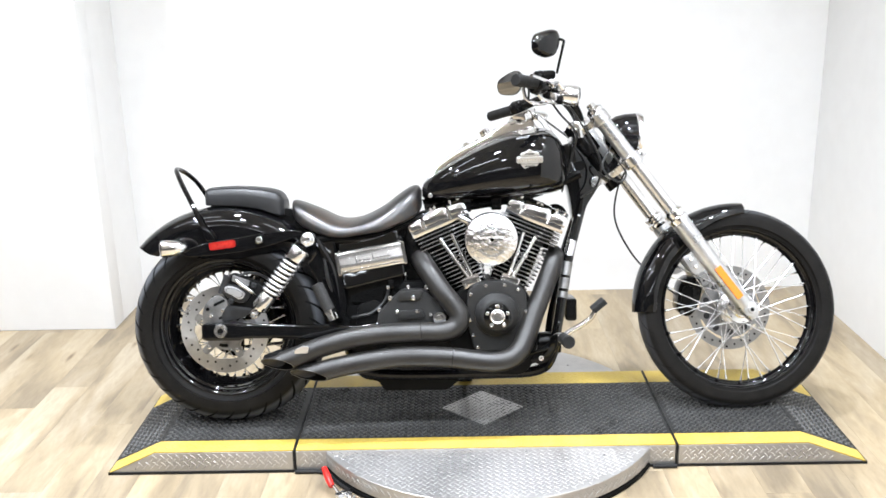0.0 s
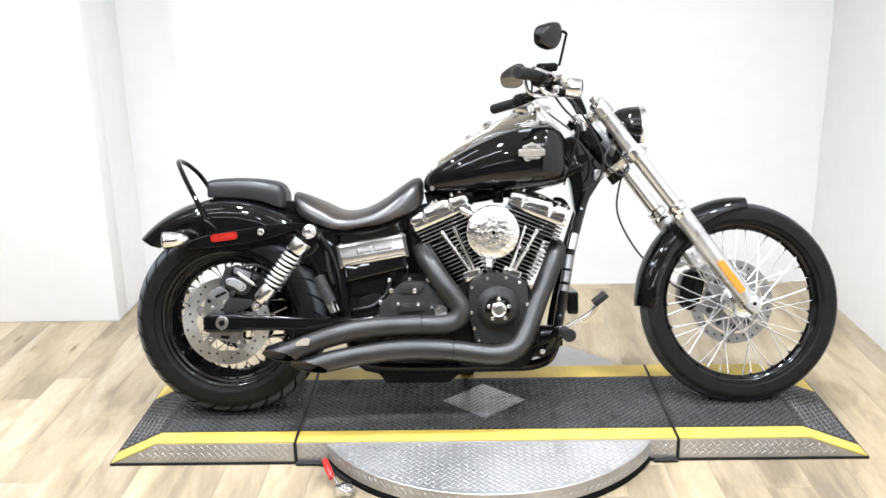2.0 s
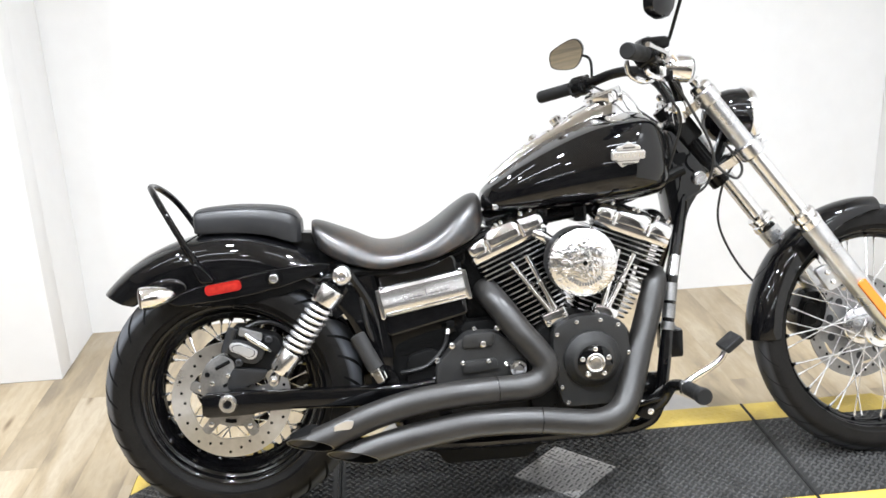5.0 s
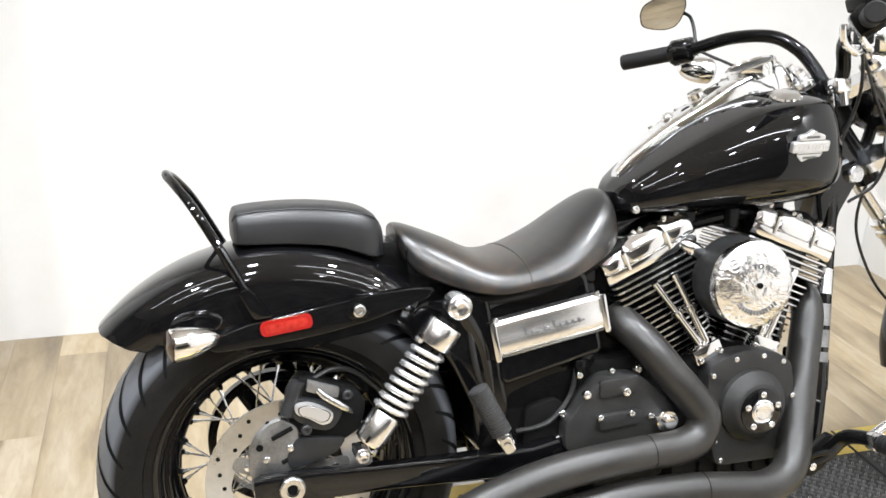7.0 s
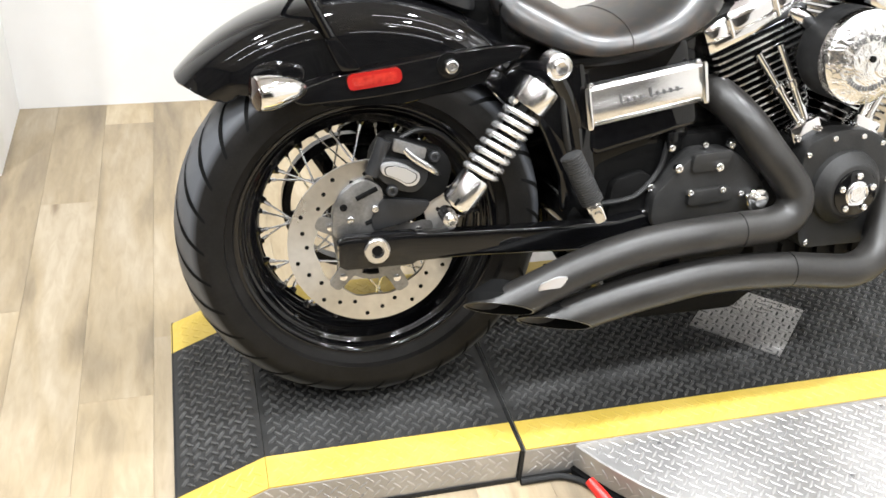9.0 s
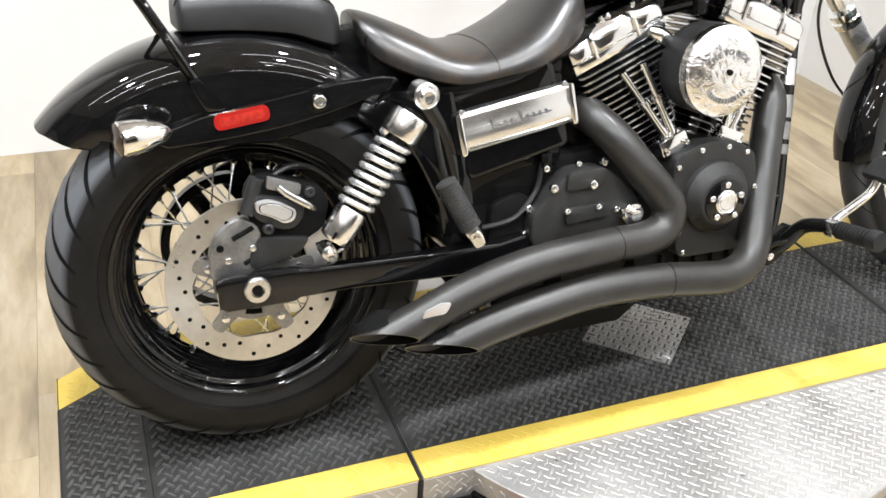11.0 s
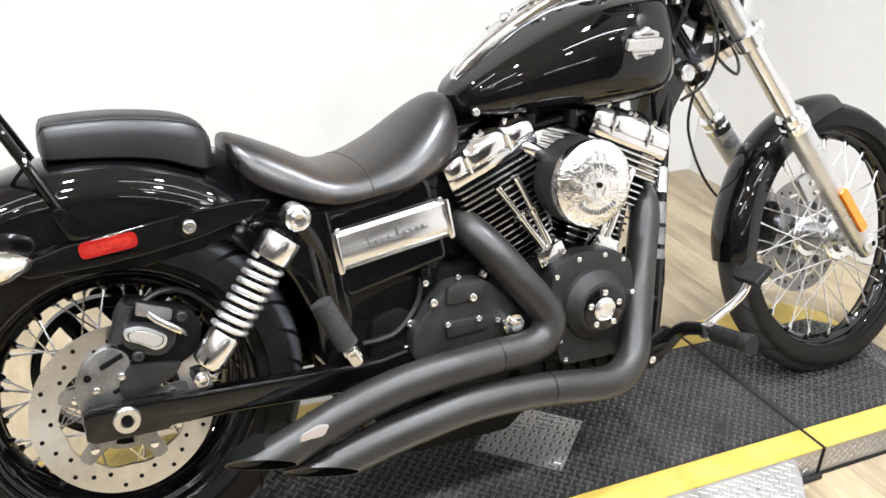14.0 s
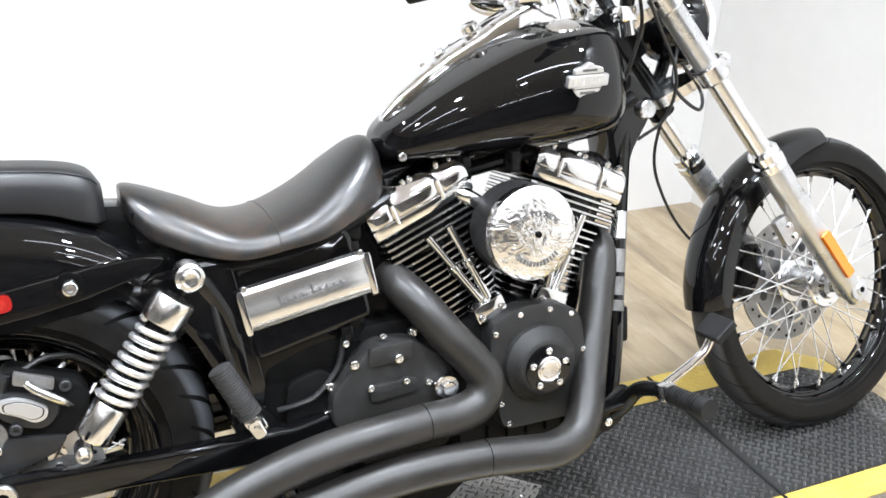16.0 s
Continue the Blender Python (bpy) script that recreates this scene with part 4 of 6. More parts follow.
for s in (-1, 1):
    trim = [(x, DASH_Y * min(1, (x - 0.66) / 0.15) + s * (dash_at(x, 1) + 0.002), tank_top(x) - 0.006 - 0.4 * dash_at(x, 1) ** 2 / 0.05) for x in (0.70, 0.75, 0.80, 0.86, 0.92, 0.985, 1.04)]
    part("console_trim", sweep(trim, 0.0035, 8, 5), M_BLACK, console, "black rubber console edge")
    for x in (0.78, 0.84, 0.90, 0.95):
        part("console_screw", lathe([(0.0, -0.002), (0.005, -0.002), (0.005, 0.002), (0.0, 0.004)], 12, "z"), M_CHROME, console, m=pose(x, DASH_Y + s * dash_at(x, 1) * 0.75, tank_top(x) + dash_at(x, 2) - 0.003, -s * 20, -26, 0))
GAUGE_M = pose(0.994, DASH_Y, 0.999, 0, -20, 0)
gauge = part("speedometer", lathe([(0.0, -0.02), (0.046, -0.02), (0.049, -0.008), (0.0505, 0.0), (0.0505, 0.006), (0.047, 0.009), (0.0435, 0.005), (0.0, 0.005)], 44, "z"), M_CHROME, tank, "chrome-cased round speedometer", GAUGE_M)
part("dial", lathe([(0.043, 0.0052), (0.043, 0.006), (0.0, 0.006)], 32, "z"), M_BLACK, gauge, "dark dial")
cap = bmesh.new()
skin(cap, [[(r * (1 + w * math.cos(16 * a)) * math.cos(a), r * (1 + w * math.cos(16 * a)) * math.sin(a), z) for a in (2 * math.pi * k / 96 for k in range(96))] for r, z, w in ((0.03, -0.008, 0), (0.034, 0.0, 0.05), (0.034, 0.010, 0.05), (0.029, 0.016, 0.02), (0.004, 0.019, 0))])
part("fuel_cap", cap, M_CHROME, tank, "scalloped chrome fuel cap", pose(1.004, -0.074, 0.936, 22, -6, 0) @ Matrix.Diagonal((0.9, 0.9, 0.6, 1)))
capb = bmesh.new()
lathe([(0.0, -0.008), (0.03, -0.008), (0.032, 0.0), (0.032, 0.010), (0.027, 0.015), (0.0, 0.017)], 32, "z", capb)
part("fuel_cap", capb, M_CHROME, tank, "chrome fuel gauge cap", pose(1.02, 0.082, 0.940, -24, -3, 0))


def badge():
    """Plain shield with a cross bar, in chrome."""
    b = prism(rounded([(-0.042, -0.009), (0.042, -0.009), (0.042, 0.012), (-0.042, 0.012)], 0.003, 2), -0.0055, 0.006, 0.0015, 1)
    return prism(rounded([(-0.03, 0.024), (-0.012, 0.027), (0, 0.036), (0.012, 0.027), (0.03, 0.024), (0.029, -0.014), (0.014, -0.031), (0, -0.037), (-0.014, -0.031), (-0.029, -0.014)], 0.006, 3), -0.0045, 0.006, 0.0015, 1, b)


def badge_relief(parent):
    """Darker recesses on the emblem: an outline round the bar, bars across it and lines in the shield."""
    b = bmesh.new()
    for x in (-0.033, -0.0245, -0.016, -0.0075, 0.001, 0.0095, 0.018, 0.0265, 0.035):
        box(x, -0.0053, 0.0015, 0.002, 0.001, 0.0085, 0, 1, b)
    part("unread_lettering", b, M_SATIN, parent)
    for z, w, h in ((0.0145, 0.058, 0.0016), (-0.0115, 0.056, 0.0016), (0.021, 0.03, 0.0045), (-0.019, 0.032, 0.0045), (-0.0265, 0.016, 0.003)):
        part("shield_recess", box(0, -0.0043, z, w, 0.001, h, 0, 1), M_ETCH, parent)


bg = part("tank_badge", badge(), M_BADGE, tank, "plain chrome shield-and-bar emblem", Matrix.Translation((1.005, -0.1515, 0.846)) @ Matrix.Rotation(radians(14), 4, "X") @ Matrix.Rotation(radians(3), 4, "Z"))
badge_relief(bg)
part("tank_badge", badge(), M_BADGE, tank, "", Matrix.Translation((1.005, 0.1515, 0.846)) @ Matrix.Rotation(radians(-14), 4, "X") @ Matrix.Rotation(math.pi, 4, "Z"))
bolts(tank, [(0.683, -0.072, 0.737)], 0.008, 0.006)

# ---- frame ----
def tube(name, pts, r, material=None, parent=None, label="", n=12, steps=6):
    return part(name, sweep(pts, r, n, steps), material or M_BLACK, parent or bike, label)


for s in (-1, 1):
    tube("down_tube", [(1.212, 0.045 + s * 0.018, 0.79), (1.195, 0.042 + s * 0.022, 0.725), (1.178, 0.036 + s * 0.032, 0.65), (1.140, 0.022 + s * 0.062, 0.525), (1.117, 0.012 + s * 0.078, 0.41), (1.095, 0.004 + s * 0.095, 0.30), (1.075, s * 0.095, 0.2), (1.03, s * 0.095, 0.155), (0.9, s * 0.095, 0.145), (0.5, s * 0.1, 0.15), (0.42, s * 0.1, 0.2), (0.39, s * 0.1, 0.32), (0.36, s * 0.105, 0.5), (0.31, s * 0.11, 0.6)], 0.0165, M_GLOSS, None, "black steel frame tube")
    tube("seat_rail", [(1.18, s * 0.035, 0.80), (1.0, s * 0.04, 0.73), (0.7, s * 0.06, 0.68), (0.5, s * 0.09, 0.61), (0.3, s * 0.11, 0.60)], 0.015)
part("frame_backbone", rod((0.66, 0.0, 0.695), (1.16, 0.03, 0.80), 0.03, 20), M_BLACK, bike, "black frame backbone tube")
for x, z, h in ((0.80, 0.705, 0.05), (0.90, 0.715, 0.06), (1.0, 0.72, 0.05)):
    part("tank_mount", box(x, -0.02, z, 0.035, 0.09, h, 0.006), M_BLACK, bike)
neck = part("steering_neck", prism(rounded([(1.128, 0.900), (1.165, 0.903), (1.262, 0.788), (1.250, 0.755), (1.208, 0.69), (1.19, 0.62), (1.165, 0.62), (1.148, 0.732), (1.13, 0.807)], 0.015), 0.005, 0.09, 0.008), M_GLOSS, bike, "gloss black steering neck casting")
part("neck_boss", lathe([(0.019, 0.0), (0.019, -0.01), (0.016, -0.013), (0, -0.013)], 24, "y"), M_ALU, neck, "round aluminium neck boss", pose(1.238, 0.007, 0.771))
part("neck_recess", prism(rounded([(1.162, 0.838), (1.205, 0.843), (1.2, 0.813), (1.172, 0.808)], 0.012), 0.003, 0.02, 0.001, 1), M_DARK, neck)

part("voltage_regulator", box(1.148, 0.02, 0.345, 0.036, 0.12, 0.075, 0.008, 3), M_BLACK, bike, "black voltage regulator")

# ---- engine ----
CR = Vector((0.88, 0, 0.24))
case = part("crankcase", prism(rounded([(0.76, 0.15), (0.98, 0.14), (1.02, 0.19), (1.03, 0.28), (1.0, 0.42), (0.93, 0.455), (0.83, 0.455), (0.76, 0.42), (0.73, 0.3)], 0.03), -0.115, 0.13, 0.012), M_WRINKLE, bike, "black V-twin crankcase")


def cylinder(tilt, shift=0.0):
    """Barrel, head and rocker box along local z from the crank centre; local x is ahead."""
    m = Matrix.Translation(CR) @ Matrix.Rotation(radians(tilt), 4, "Y") @ Matrix.Translation((shift, 0, 0))
    core = bmesh.new()
    lathe([(0.0, 0.17), (0.062, 0.17), (0.062, 0.38), (0.0, 0.38)], 32, "z", core)
    root = part("cylinder", core, M_BLACK, bike, "finned black cylinder with bright fin edges", m)
    for k in range(13):
        z = 0.192 + 0.0138 * k
        hx = interp(k, [0, 4, 12], [0.062, 0.078, 0.086])
        hy = interp(k, [0, 4, 12], [0.072, 0.082, 0.088])
        poly = rounded([(-hx, -hy), (hx, -hy), (hx, hy), (-hx, hy)], 0.035, 4)
        b = bmesh.new()
        skin(b, [[(x, y, z + q) for x, y in poly] for q in (0.0, 0.0042)])
        fin = part("fin", b, M_BLACK, root)
        edge = bmesh.new()
        skin(edge, [[(x * 1.004, y * 1.004, z + q) for x, y in poly] for q in (0.0006, 0.0038)])
        part("fin_edge", edge, M_ALU, root, "machined bright fin edge")
    for k in range(4):
        z = 0.374 + 0.0128 * k
        poly = rounded([(-0.1, -0.092), (0.1, -0.092), (0.1, 0.092), (-0.1, 0.092)], 0.02, 3)
        b = bmesh.new()
        skin(b, [[(x, y, z + q) for x, y in poly] for q in (0.0, 0.0075)])
        part("head_fin", b, M_BLACK, root)
        edge = bmesh.new()
        skin(edge, [[(x * 1.003, y * 1.003, z + q) for x, y in poly] for q in (0.002, 0.0056)])
        part("fin_edge", edge, M_ALU, root)
    hb = bmesh.new()
    lathe([(0.0, 0.36), (0.085, 0.36), (0.085, 0.43), (0, 0.43)], 24, "z", hb)
    part("cylinder_head", hb, M_BLACK, root)
    # rocker box: upright lower wall, rounded shoulder, cover in three panels
    def shell(x0, x1, low, sec):
        b = bmesh.new()
        rings = []
        for x, k in ((x0, 0.955), (x0 + 0.004, 0.985), (x0 + 0.012, 1.0), (x1 - 0.012, 1.0), (x1 - 0.004, 0.985), (x1, 0.955)):
            half = [(y * k, low + (z - low) * k) for y, z in sec]
            rings.append([(x, y, z) for y, z in half] + [(x, -y, z) for y, z in half[::-1]])
        return skin(b, rings)

    wall = [(-0.086, 0.424), (-0.0885, 0.428), (-0.0895, 0.438), (-0.0895, 0.4445), (-0.087, 0.4465)]
    rb = part("rocker_box", shell(-0.1, 0.1, 0.424, wall), M_CHROME, root, "chrome rocker box")
    lid = [tuple(q) for q in spline([(-0.085, 0.4465), (-0.0885, 0.4485), (-0.089, 0.458), (-0.0875, 0.470), (-0.081, 0.480), (-0.070, 0.4885), (-0.054, 0.494), (-0.02, 0.4965)], 3)]
    for x0, x1, k in ((-0.1, -0.0525, 0.0), (-0.0505, 0.0405, 0.003), (0.0425, 0.1, 0.0)):
        part("rocker_cover", shell(x0, x1, 0.446, [(y, z + (k if z > 0.46 else 0)) for y, z in lid]), M_CHROME, rb, "chrome rocker cover panel")
    up_m = Matrix.Rotation(radians(-62), 4, "X")
    for x in (-0.088, -0.066, -0.01, 0.004, 0.058, 0.086):
        part("cover_bolt", hexbolt(0.0058, 0.009), M_CHROME, rb, m=Matrix.Translation((x, -0.066, 0.489)) @ up_m)
    for x in (-0.0515, 0.0415):
        part("cover_lug", rod((x, -0.0885, 0.438), (x, -0.0865, 0.472), 0.0048, 10), M_CHROME, rb)
    return root


rear_cyl = cylinder(-22.5)
front_cyl = cylinder(22.5, -0.024)
part("intake_elbow", sweep([(0.776, -0.075, 0.668), (0.79, -0.088, 0.66), (0.815, -0.09, 0.645)], [0.012, 0.0155, 0.0135], 16, 5), M_CHROME, bike, "chrome breather elbow beside the air cleaner")


def pushrods(base, tops):
    b = Vector(base)
    blk = part("tappet_block", bevel(box(0, 0, 0, 0.062, 0.03, 0.034), 0.006), M_CHROME, bike, "chrome tappet block", Matrix.Translation(b) @ Matrix.Rotation(radians(-22.5 if tops[0][0] < b.x else 22.5), 4, "Y"))
    inv = blk.matrix_basis.inverted()
    for k, t in enumerate(tops):
        a, e = inv @ (b + Vector(((k - 0.5) * 0.014, 0, 0.008))), inv @ Vector(t)
        d = e - a
        part("pushrod_tube", sweep([a, a + d * 0.06, a + d * 0.07, a + d * 0.48, a + d * 0.5, a + d * 0.56, a + d * 0.58, e], [0.0125, 0.0125, 0.0085, 0.0085, 0.0125, 0.0125, 0.0075, 0.0075], 14, 1, smooth=False), M_CHROME, blk, "chrome pushrod tube")
    for k in (-1, 1):
        part("block_bolt", hexbolt(0.0065, 0.008), M_CHROME, blk, m=pose(k * 0.022, -0.014, -0.006))


pushrods((0.812, -0.118, 0.458), [(0.712, -0.098, 0.597), (0.752, -0.100, 0.612)])
pushrods((0.938, -0.118, 0.458), [(0.985, -0.100, 0.612), (1.025, -0.098, 0.597)])

cam_body = prism(rounded([(0.800, 0.436), (0.86, 0.462), (0.93, 0.460), (0.985, 0.432), (0.995, 0.350), (0.966, 0.232), (0.818, 0.232), (0.795, 0.335)], 0.022), -0.155, -0.11, 0.008)
cover = part("cam_cover", cam_body, M_CASTING, bike, "black wrinkle-finished cam cover")
part("cover_dome", lathe([(0.073, -0.15), (0.07, -0.166), (0.058, -0.178), (0.052, -0.186), (0.048, -0.188), (0.0, -0.188)], 44, "y"), M_CASTING, cover, m=pose(0.893, 0, 0.352))
part("timer_cover", lathe([(0.044, -0.186), (0.044, -0.1915), (0.041, -0.193), (0, -0.193)], 40, "y"), M_GLOSS, cover, "black points cover with chrome centre", pose(0.893, 0, 0.350))
part("timer_centre", lathe([(0.024, -0.192), (0.024, -0.1955), (0.021, -0.197), (0.0185, -0.1955), (0.016, -0.1955), (0.014, -0.197), (0.0, -0.1965)], 36, "y"), M_SATIN, cover, "ringed aluminium centre", pose(0.893, 0, 0.350))
bolts(cover, [(0.893 + 0.034 * math.sin(2 * math.pi * k / 5), -0.192, 0.350 + 0.034 * math.cos(2 * math.pi * k / 5)) for k in range(5)], 0.0068, 0.006)
bolts(cover, [(0.808, -0.154, 0.418), (0.858, -0.154, 0.446), (0.918, -0.154, 0.447), (0.962, -0.154, 0.432), (0.986, -0.154, 0.36), (0.806, -0.154, 0.335), (0.815, -0.154, 0.285), (0.829, -0.154, 0.245), (0.957, -0.154, 0.245)], 0.0058, 0.005)
for k in range(5):
    part("case_web", prism(rounded([(0.80 + 0.04 * k, 0.20), (0.806 + 0.04 * k, 0.20), (0.806 + 0.04 * k, 0.232), (0.80 + 0.04 * k, 0.232)], 0.002, 1), -0.128, -0.11), M_WRINKLE, cover)

# air cleaner
ac = bmesh.new()
lathe([(0.0, -0.084), (0.072, -0.084), (0.081, -0.09), (0.084, -0.10), (0.0845, -0.14), (0.084, -0.158), (0.082, -0.161), (0.0, -0.161)], 56, "y", ac)
air = part("air_cleaner", ac, M_RUBBER, bike, "round black air cleaner", pose(0.878, 0, 0.596))
chrome_relief = mat("relief_chrome", (0.88, 0.88, 0.885), 0.17, 1.0)
ntr, br, addr = nodes_of(chrome_relief)
tc, no, bpn = addr("ShaderNodeTexCoord"), addr("ShaderNodeTexNoise"), addr("ShaderNodeBump")
no.inputs["Scale"].default_value, no.inputs["Detail"].default_value, no.inputs["Distortion"].default_value = 42, 3, 1.6
bpn.inputs["Strength"].default_value, bpn.inputs["Distance"].default_value = 0.6, 0.007
ntr.links.new(tc.outputs["Object"], no.inputs["Vector"])
ntr.links.new(no.outputs[0], bpn.inputs["Height"])
ntr.links.new(bpn.outputs[0], br.inputs["Normal"])
cov = part("air_cleaner_cover", lathe([(0.0846, -0.158), (0.0852, -0.170), (0.083, -0.177), (0.074, -0.1835), (0.055, -0.188), (0.03, -0.1905), (0.0, -0.191)], 64, "y"), chrome_relief, air, "chrome air cleaner cover with raised relief")
part("centre_screw", hexbolt(0.006, 0.004), M_BLACK, cov, m=pose(0.002, -0.190, 0))
b = bmesh.new()
for k in range(13):
    a = radians(222 + 96 * (k + 0.5) / 13)
    bar_m = Matrix.Translation((0.052 * math.cos(a), -0.1888, 0.052 * math.sin(a))) @ Matrix.Rotation(-(a - radians(270)), 4, "Y")
    box(0, 0, 0, 0.0035, 0.002, 0.0085 if k % 4 else 0.0105, 0, 1, b, bar_m)
part("unread_lettering", b, M_ETCH, cov)


def lettering(text, size, m, parent, material, name, arc=None):
    """Built-in font, turned into a mesh; arc bends it round a radius."""
    cu = bpy.data.curves.new(name, "FONT")
    cu.body, cu.size, cu.extrude, cu.align_x = text, size, 0.0006, "CENTER"
    ob = bpy.data.objects.new(name, cu)
    scene.collection.objects.link(ob)
    me = bpy.data.meshes.new_from_object(ob.evaluated_get(bpy.context.evaluated_depsgraph_get()))
    bpy.data.objects.remove(ob)
    bpy.data.curves.remove(cu)
    me.materials.clear()
    me.materials.append(material)
    if arc:
        for v in me.vertices:
            a = v.co.x / arc
            r = arc + v.co.y
            v.co = Vector((r * math.sin(a), r * math.cos(a) , v.co.z))
    o = new(name, me)
    o.parent, o.matrix_basis = parent, m
    return o


lettering("LIVE TO RIDE", 0.0145, pose(0, -0.1915, -0.014, 90, 0, 0), cov, M_ETCH, "lettering", arc=0.046)

# ---- exhaust: two swept pipes with slash-cut tips ----
PIPE = 0.0325


def exhaust(pts, cut, label):
    no = Vector((-0.26, -0.62, -0.74)).normalized()
    b = sweep(pts, PIPE, 28, 10)
    bmesh.ops.bisect_plane(b, geom=[*b.verts, *b.edges, *b.faces], plane_co=cut, plane_no=no, clear_outer=True)
    rim = [v.co.copy() for v in b.verts if any(e.is_boundary for e in v.link_edges)]
    mid = sum(rim, Vector()) / len(rim)
    rim.sort(key=lambda q: math.atan2(q.z - mid.z + 0.6 * (mid.y - q.y), q.x - mid.x))
    pipe = part("exhaust_pipe", b, M_PIPE, bike, label)
    bore = bmesh.new()
    skin(bore, [[mid + (q - mid) * 0.94 + no * 0.0 for q in rim], [mid + (q - mid) * 0.94 - no * 0.02 for q in rim], [mid + (q - mid) * 0.3 - no * 0.05 for q in rim]], caps=False)
    part("bore", bore, M_DARK, pipe, "dark hollow bore")
    lip = bmesh.new()
    skin(lip, [[mid + (q - mid) * 1.0 for q in rim], [mid + (q - mid) * 0.94 for q in rim]], caps=False)
    part("cut_face", lip, M_STEEL, pipe, "bare metal cut edge of the tip")
    return pipe


up = exhaust([(0.645, -0.06, 0.530), (0.660, -0.105, 0.512), (0.684, -0.143, 0.480), (0.716, -0.165, 0.433), (0.752, -0.176, 0.388), (0.772, -0.183, 0.352), (0.757, -0.19, 0.317), (0.712, -0.197, 0.304), (0.645, -0.204, 0.305), (0.566, -0.214, 0.305), (0.49, -0.217, 0.300), (0.42, -0.221, 0.290), (0.34, -0.226, 0.270), (0.265, -0.231, 0.243), (0.19, -0.236, 0.216), (0.10, -0.241, 0.178), (0.0, -0.246, 0.13)], (0.190, -0.236, 0.217), "matte black upper exhaust pipe")
dn = exhaust([(1.085, -0.0, 0.535), (1.092, -0.035, 0.525), (1.080, -0.068, 0.495), (1.056, -0.094, 0.440), (1.024, -0.128, 0.372), (0.995, -0.160, 0.303), (0.968, -0.190, 0.248), (0.933, -0.210, 0.219), (0.88, -0.222, 0.210), (0.81, -0.223, 0.217), (0.746, -0.224, 0.226), (0.65, -0.226, 0.232), (0.564, -0.228, 0.231), (0.49, -0.231, 0.222), (0.418, -0.234, 0.211), (0.34, -0.238, 0.195), (0.26, -0.243, 0.171), (0.16, -0.246, 0.135)], (0.285, -0.241, 0.182), "matte black lower exhaust pipe")
for ob, pts in ((up, ((0.647, -0.2038, 0.305), (0.645, -0.204, 0.305))), (dn, ((0.748, -0.224, 0.2258), (0.746, -0.224, 0.226)))):
    part("pipe_joint", rod(*pts, PIPE + 0.0002, 28), M_BLACK, ob)
part("pipe_badge", bevel(prism(rounded([(-0.021, -0.006), (-0.008, -0.012), (0.012, -0.008), (0.022, 0.004), (0.01, 0.011), (-0.012, 0.009)], 0.004), -0.002, 0.002), 0.0008, 1), M_BADGE, up, "small bright maker's badge", Matrix.Translation((0.274, -0.2625, 0.262)) @ Matrix.Rotation(radians(24), 4, "X") @ Matrix.Rotation(radians(-22), 4, "Y") @ Matrix.Diagonal((1.4, 1.0, 1.45, 1)))
for q in ((0.30, -0.2, 0.246), (0.52, -0.2, 0.262)):
    part("pipe_bracket", box(*q, 0.03, 0.02, 0.05, 0.003), M_BLACK, up)

# ---- gearbox, side cover and left case ----
gear = part("gearbox", prism(rounded([(0.40, 0.2), (0.74, 0.2), (0.76, 0.42), (0.70, 0.46), (0.50, 0.455), (0.395, 0.42)], 0.03), -0.1, 0.1, 0.012), M_WRINKLE, bike, "black gearbox housing")
part("gearbox_cover", prism(rounded([(0.505, 0.30), (0.715, 0.29), (0.735, 0.36), (0.70, 0.40), (0.66, 0.435), (0.585, 0.437), (0.545, 0.40), (0.505, 0.36)], 0.02), -0.148, -0.095, 0.008), M_CASTING, gear, "black ribbed gearbox side cover")
part("cover_plate", prism(rounded([(0.57, 0.368), (0.655, 0.372), (0.66, 0.345), (0.57, 0.338)], 0.01), -0.158, -0.146, 0.004), M_CASTING, gear)
part("cover_rib", prism(rounded([(0.572, 0.40), (0.65, 0.405), (0.655, 0.438), (0.575, 0.434)], 0.01), -0.156, -0.14, 0.006), M_CASTING, gear)
bolts(gear, [(0.548, -0.148, 0.41), (0.624, -0.156, 0.41)], 0.0085, 0.008)
bolts(gear, [(0.571, -0.157, 0.366), (0.635, -0.157, 0.367), (0.679, -0.148, 0.354), (0.607, -0.13, 0.444), (0.541, -0.13, 0.443)], 0.0065, 0.007)
bolts(gear, [(0.665, -0.12, 0.44), (0.70, -0.12, 0.43), (0.511, -0.12, 0.369), (0.519, -0.12, 0.335), (0.502, -0.12, 0.321)], 0.0085, 0.01)
part("filler_cap", lathe([(0.022, -0.14), (0.022, -0.165), (0.020, -0.168), (0.013, -0.168), (0.013, -0.175), (0.011, -0.177), (0, -0.177)], 28, "y"), M_CHROME, gear, "chrome gearbox filler cap", pose(0.707, 0, 0.344))
part("oil_pan", prism(rounded([(0.42, 0.16), (0.45, 0.135), (0.50, 0.125), (0.52, 0.093), (0.728, 0.093), (0.765, 0.122), (0.84, 0.128), (0.84, 0.16)], 0.01), -0.094, 0.1, 0.008, 3), M_WRINKLE, bike, "black oil pan")
part("oil_filter", lathe([(0.0, -0.03), (0.03, -0.03), (0.036, -0.026), (0.036, 0.05), (0.0, 0.05)], 32, "x"), M_BLACK, bike, "black oil filter", pose(1.06, -0.03, 0.235))
part("primary_cover", prism(rounded([(0.5, 0.24), (0.6, 0.2), (0.9, 0.18), (1.0, 0.2), (1.04, 0.28), (1.0, 0.36), (0.9, 0.38), (0.6, 0.4), (0.5, 0.36)], 0.04), 0.12, 0.2, 0.014), M_BLACK, bike, "black primary drive cover")
